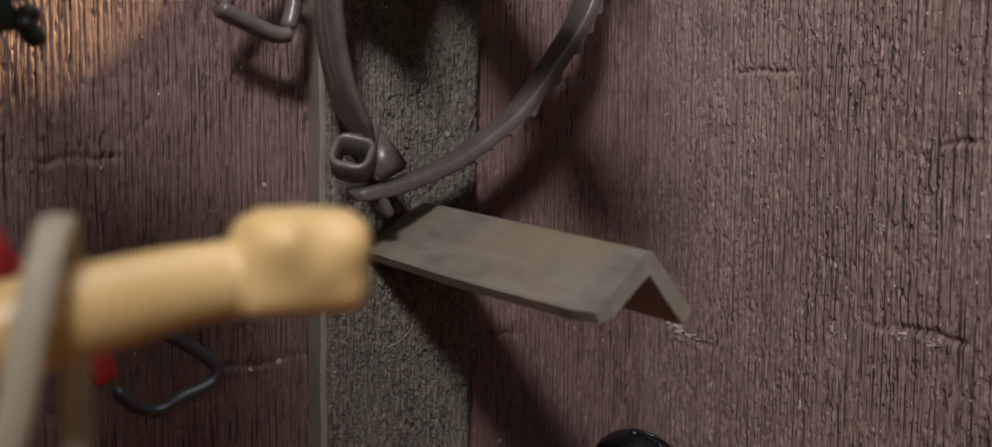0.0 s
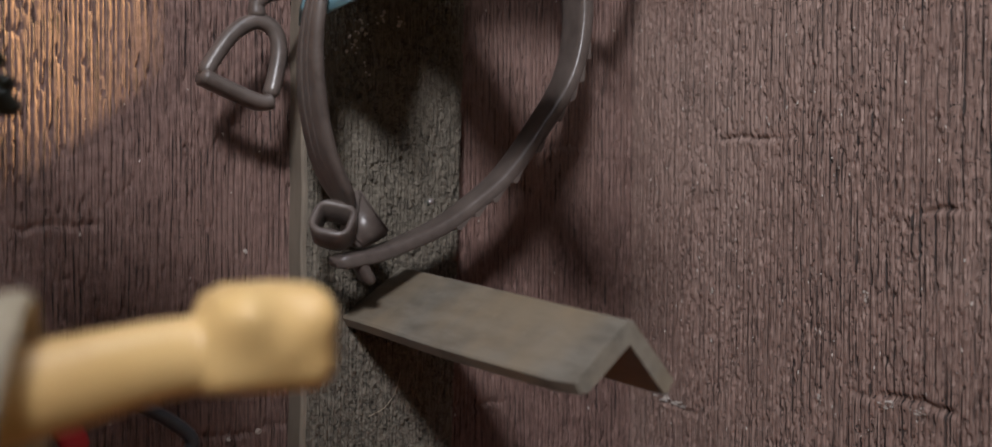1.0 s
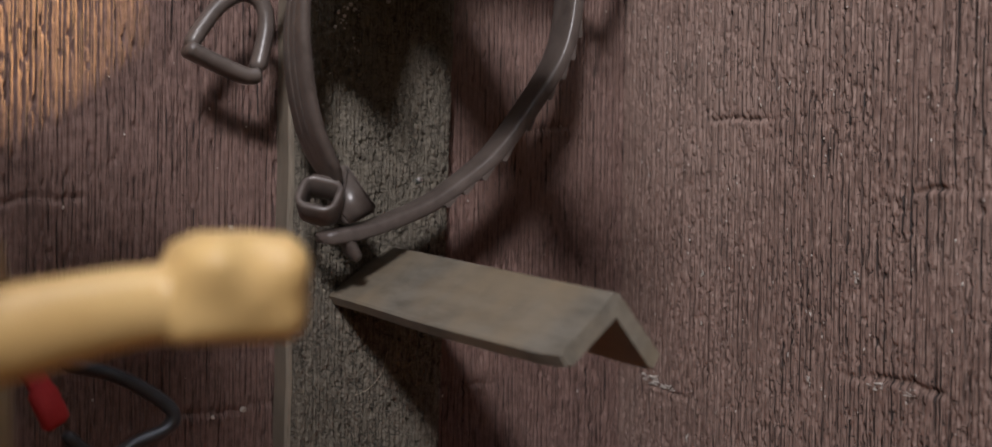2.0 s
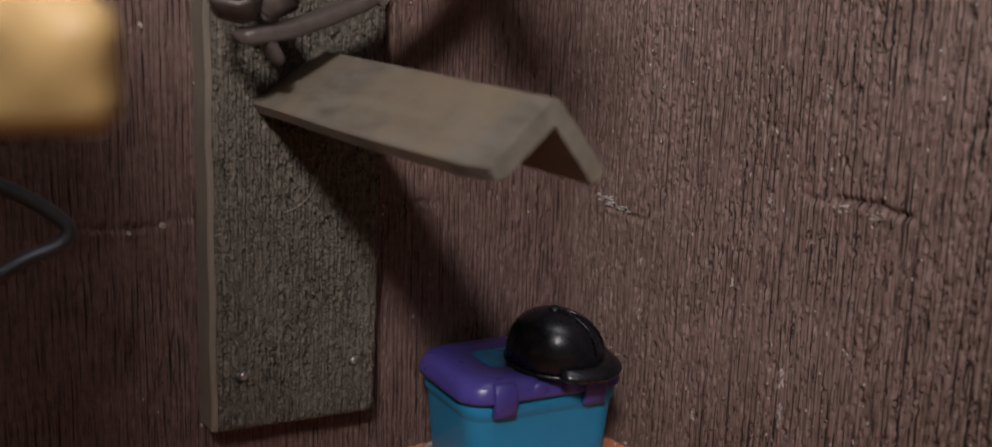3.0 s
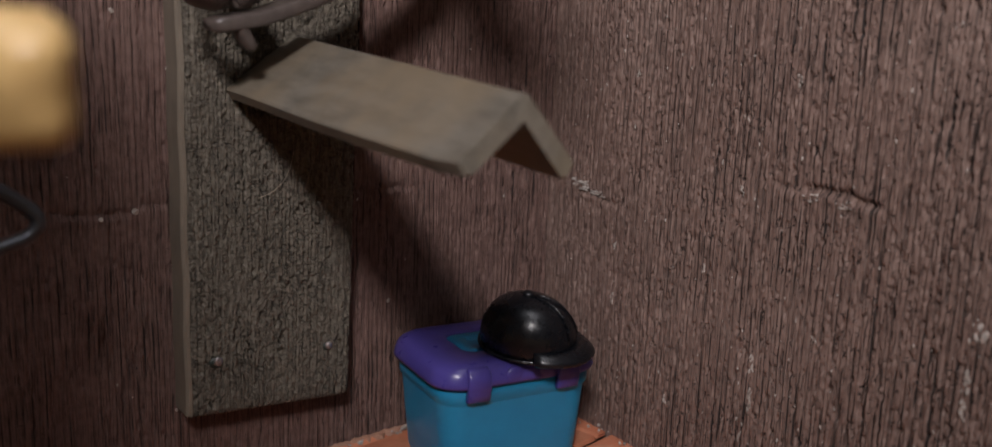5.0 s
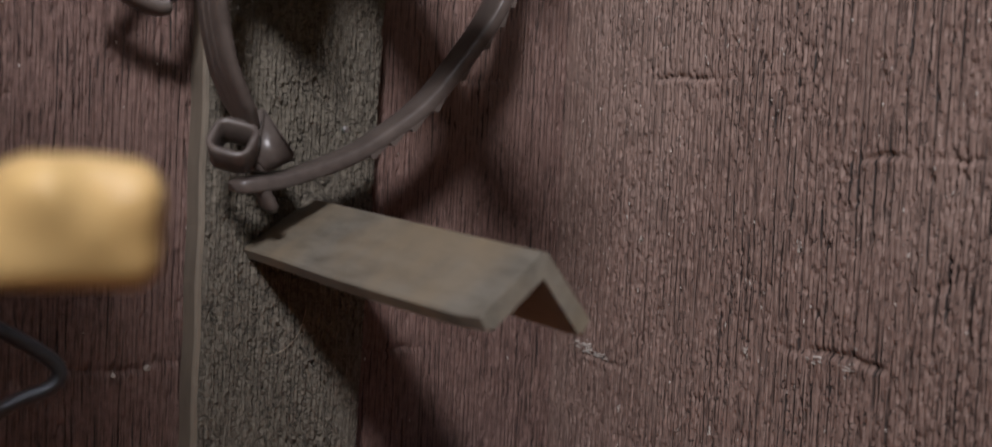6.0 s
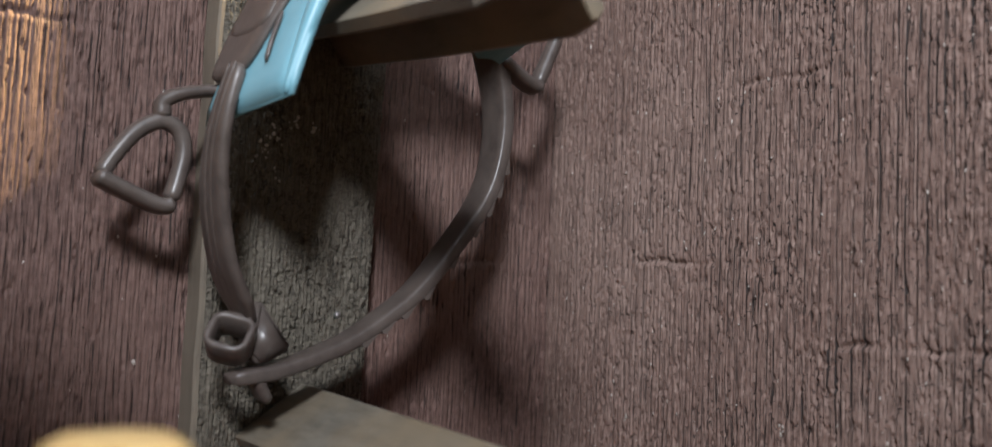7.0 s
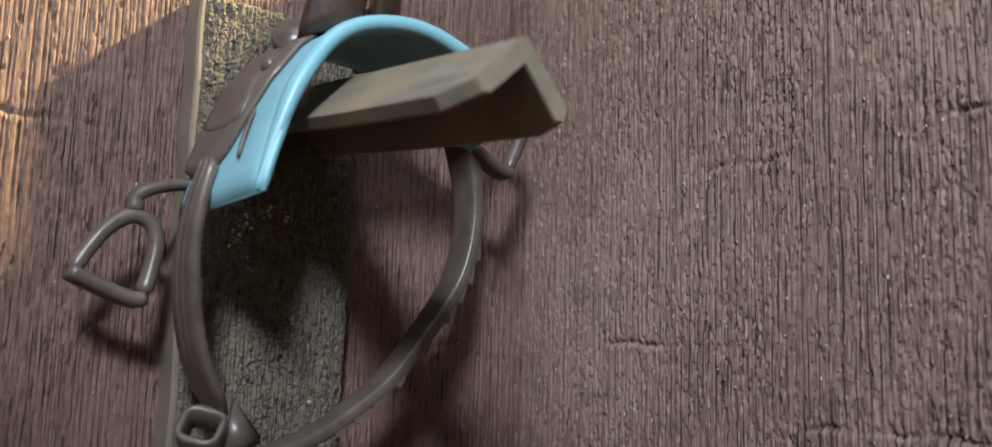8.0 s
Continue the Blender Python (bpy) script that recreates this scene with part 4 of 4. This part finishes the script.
bm = bmesh.new()
n = 40
rows = [[bm.verts.new((-0.29 + 0.31 * i / n, -0.24 + 0.26 * j / n, ground_z(-0.29 + 0.31 * i / n, 0) - 0.0013)) for j in range(n + 1)] for i in range(n + 1)]
for i in range(n):
    for j in range(n):
        bm.faces.new((rows[i][j], rows[i + 1][j], rows[i + 1][j + 1], rows[i][j + 1]))
bmesh.ops.solidify(bm, geom=list(bm.faces), thickness=0.006)
part("mortar_bed", bm, M_MORTAR, floor, "greyish mortar bed")


def brick_mesh(seed):
    r = random.Random(seed)
    bm = bmesh.new()
    L, W, H = 0.0948, 0.0484, 0.0100
    rings = []
    for z, s in ((-H, 0.0), (-0.0022, 0.0), (-0.0008, 0.0005), (0.0, 0.0011)):
        ring = []
        for k, (a, b) in enumerate(((-1, -1), (-0.3, -1), (0.35, -1), (1, -1), (1, 0), (1, 1), (0.3, 1), (-0.4, 1), (-1, 1), (-1, 0))):
            j = r.uniform(-0.0006, 0.0006)
            ring.append(Vector((a * (L / 2 - s) + j, b * (W / 2 - s) + r.uniform(-0.0006, 0.0006), z + (r.uniform(-0.0004, 0.0002) if z > -0.005 else 0))))
        rings.append(ring)
    loft(bm, rings)
    return finish("brick", bm, M_BRICK, False)


brick_shapes = [brick_mesh(k) for k in range(6)]
rnd = random.Random(3)
ANG = radians(12.5)
along, across = Vector((math.cos(ANG), math.sin(ANG), 0)), Vector((-math.sin(ANG), math.cos(ANG), 0))
origin = Vector((-0.0120, -0.0410, 0))
for row in range(-11, 4):
    shift = 0.0950 * (0.02 if row % 2 == 0 else 0.48)
    if row >= 0:
        shift += 0.006
    for col in range(-8, 4):
        c = origin + along * ((col + 0.5) * 0.0955 + shift) + across * ((row + 0.5) * 0.0490)
        if not (-0.27 < c.x < 0.085 and -0.20 < c.y < 0.080):
            continue
        ob = new("brick", brick_shapes[rnd.randrange(6)])
        ob.parent = floor
        slope = math.degrees(math.atan(0.060)) if c.x < -0.06 else 0.0
        ob.matrix_world = pose(c.x, c.y, ground_z(c.x, c.y) + rnd.uniform(-0.0002, 0.0001), 0, -slope, 0) @ pose(0, 0, 0, rnd.uniform(-0.15, 0.15), rnd.uniform(-0.12, 0.12), 12.5 + rnd.choice((0, 180)) + rnd.uniform(-0.6, 0.6))


def fillet(name, ends, seed):
    """An uneven ridge of dusty mortar at the foot of a wall."""
    r = random.Random(seed)
    bm = bmesh.new()
    rings = []
    for k in range(61):
        p = ends[0] + (ends[1] - ends[0]) * k / 60
        w, h = 0.0010 + 0.0022 * r.random(), 0.0003 + 0.0009 * r.random()
        if k in (0, 60):
            w, h = 0.0006, 0.0003
        z = ground_z(p, 0)
        prof = [(0.0004, -0.002), (0.0004, h), (-0.35 * w, 0.8 * h), (-0.75 * w, 0.35 * h), (-w, -0.0010)]
        rings.append([Vector((p, q, z + a)) for q, a in prof])
    loft(bm, rings)
    part(name, bm, M_DUST, floor, "pale dusty mortar along the wall foot", False)


fillet("mortar_fillet", (-0.112, -0.016), 12)


# ---------------------------------------------------------------- crumbs, specks and splinters
def crumbs(name, spots, material, label, seed):
    r = random.Random(seed)
    bm = bmesh.new()
    for p, radii in spots:
        v = bmesh.ops.create_icosphere(bm, subdivisions=1, radius=1, matrix=Matrix.Translation(p) @ pose(0, 0, 0, r.uniform(-20, 20), r.uniform(-20, 20), r.uniform(-20, 20)) @ Matrix.Diagonal((*radii, 1)))["verts"]
        for q in v:
            q.co += Vector((r.uniform(-1, 1) * radii[0], r.uniform(-1, 1) * radii[1], r.uniform(-1, 1) * radii[2])) * 0.25
    ob = new(name, finish(name, bm, material, False))
    return tagged(ob, label, "debris", kind="stuff")


rnd = random.Random(21)
spots = []
for k in range(60):
    y = -rnd.uniform(0.0, 0.22)
    s = rnd.uniform(0.00015, 0.0006)
    spots.append((Vector((-rnd.uniform(0.0, 0.0035), y, rnd.uniform(0, 0.0015))), (s, s * 1.4, s)))
for k in range(36):
    x = -rnd.uniform(0.0, 0.22)
    s = rnd.uniform(0.0003, 0.0010)
    spots.append((Vector((x, -rnd.uniform(0.0, 0.004), ground_z(x, 0) + 0.0003)), (s * 1.5, s, s * 0.8)))
crumbs("mortar_crumbs", spots, M_CRUMB, "pale mortar crumbs along the foot of the walls", 4)

spots = []
for k in range(400):
    s = rnd.uniform(0.00012, 0.00034)
    spots.append((Vector((-0.0001, -rnd.uniform(0.005, 0.2), rnd.uniform(0.003, 0.28))), (0.0002, s, s * rnd.uniform(1, 2.6))))
for y, z, w, h in ((-0.103, 0.1225, 0.0009, 0.0016), (-0.036, 0.0470, 0.0007, 0.0022), (-0.036, 0.0640, 0.0006, 0.0014), (-0.096, 0.0430, 0.0009, 0.0030), (-0.096, 0.0330, 0.0009, 0.0040),
                   (-0.094, 0.0170, 0.0009, 0.0050), (-0.094, 0.0100, 0.0007, 0.0030), (-0.160, 0.0710, 0.0014, 0.0030), (-0.158, 0.0590, 0.0012, 0.0028), (-0.158, 0.0520, 0.0012, 0.0026),
                   (-0.155, 0.0410, 0.0012, 0.0026), (-0.126, 0.0160, 0.0010, 0.0026), (-0.017, 0.0815, 0.0036, 0.0013), (-0.020, 0.0805, 0.0036, 0.0012), (-0.026, 0.0795, 0.0040, 0.0011), (-0.112, 0.0935, 0.0050, 0.0010), (-0.120, 0.0930, 0.0040, 0.0010), (-0.087, 0.0910, 0.0007, 0.0014),
                   (-0.075, 0.0660, 0.0009, 0.0016), (-0.063, 0.0210, 0.0009, 0.0016), (-0.042, 0.1200, 0.0006, 0.0014)):
    for k in range(9):
        f = rnd.uniform(0.25, 0.6)
        spots.append((Vector((0.0001, y + rnd.uniform(-0.8, 0.8) * w, z + rnd.uniform(-0.9, 0.9) * h)), (0.0005 * f, max(0.0003, w * f), max(0.0003, h * f * 0.7))))
crumbs("plaster_specks", spots, M_CRUMB, "pale plaster specks stuck to the rough wood", 8)
spots = []
for k in range(60):
    s = rnd.uniform(0.00016, 0.00042)
    spots.append((Vector((-rnd.uniform(0.005, 0.22), -0.0001, rnd.uniform(0.003, 0.27))), (s, 0.0002, s * rnd.uniform(1, 2))))
for x, z, s in ((-0.141, 0.081, 0.0011), (-0.150, 0.0795, 0.0007), (-0.145, 0.134, 0.0007), (-0.063, 0.045, 0.0008)):
    spots.append((Vector((x, -0.0002, z)), (s, 0.0003, s * 1.1)))
for cx, cz, n in ((-0.113, 0.2000, 10), (-0.116, 0.1950, 10), (-0.112, 0.1890, 4), (-0.100, 0.2030, 6), (-0.107, 0.2040, 8)):
    for k in range(n):
        s = rnd.uniform(0.0002, 0.0007)
        spots.append((Vector((cx + rnd.gauss(0, 0.0011), -0.0108, cz + rnd.gauss(0, 0.0016))), (s * 1.2, 0.0004, s)))
crumbs("plaster_specks", spots, M_CRUMB, "pale plaster specks stuck to the stained wood", 9)

bm = bmesh.new()
sweep(bm, smooth_path([(-0.0990, -0.0050, -0.0014), (-0.0930, -0.0042, 0.0000), (-0.0860, -0.0055, 0.0006), (-0.0790, -0.0080, 0.0005)], 5), lambda t: 0.0026 - 0.0020 * t, 0.0009, (0, 1, 0), 8, 2)
tagged(new("splinter", finish("splinter", bm, M_SPLINTER)), "grey wood splinter lying on the bricks by the wall", "splinter")
bm = bmesh.new()
sweep(bm, smooth_path([(-0.1110, -0.0116, 0.0840), (-0.1060, -0.0117, 0.0860), (-0.1020, -0.0117, 0.0905), (-0.1000, -0.0116, 0.0970)], 6), 0.00022, 0.00022, (0, 1, 0), 6, 2)
tagged(new("fibre", finish("fibre", bm, M_SPLINTER)), "thin curled fibre stuck to the weathered board", "fibre")
bm = bmesh.new()
sweep(bm, smooth_path([(-0.1010, -0.0190, -0.0020), (-0.0965, -0.0215, -0.0012), (-0.0935, -0.0260, -0.0010), (-0.0915, -0.0330, -0.0010)], 6), lambda t: 0.0010 - 0.0006 * t, 0.0006, (0, 0, 1), 6, 2)
for a, b in (((-0.1030, -0.0170, -0.0022), (-0.0985, -0.0200, -0.0014)), ((-0.1020, -0.0215, -0.0022), (-0.0980, -0.0205, -0.0014)), ((-0.1000, -0.0160, -0.0020), (-0.0972, -0.0205, -0.0013))):
    sweep(bm, smooth_path([a, (Vector(a) + Vector(b)) / 2 + Vector((0, 0, 0.0008)), b], 4), 0.0005, 0.0004, (0, 0, 1), 6, 2)
tagged(new("twig", finish("twig", bm, M_GROUND)), "small dark frayed twig lying on the brick floor", "twig")
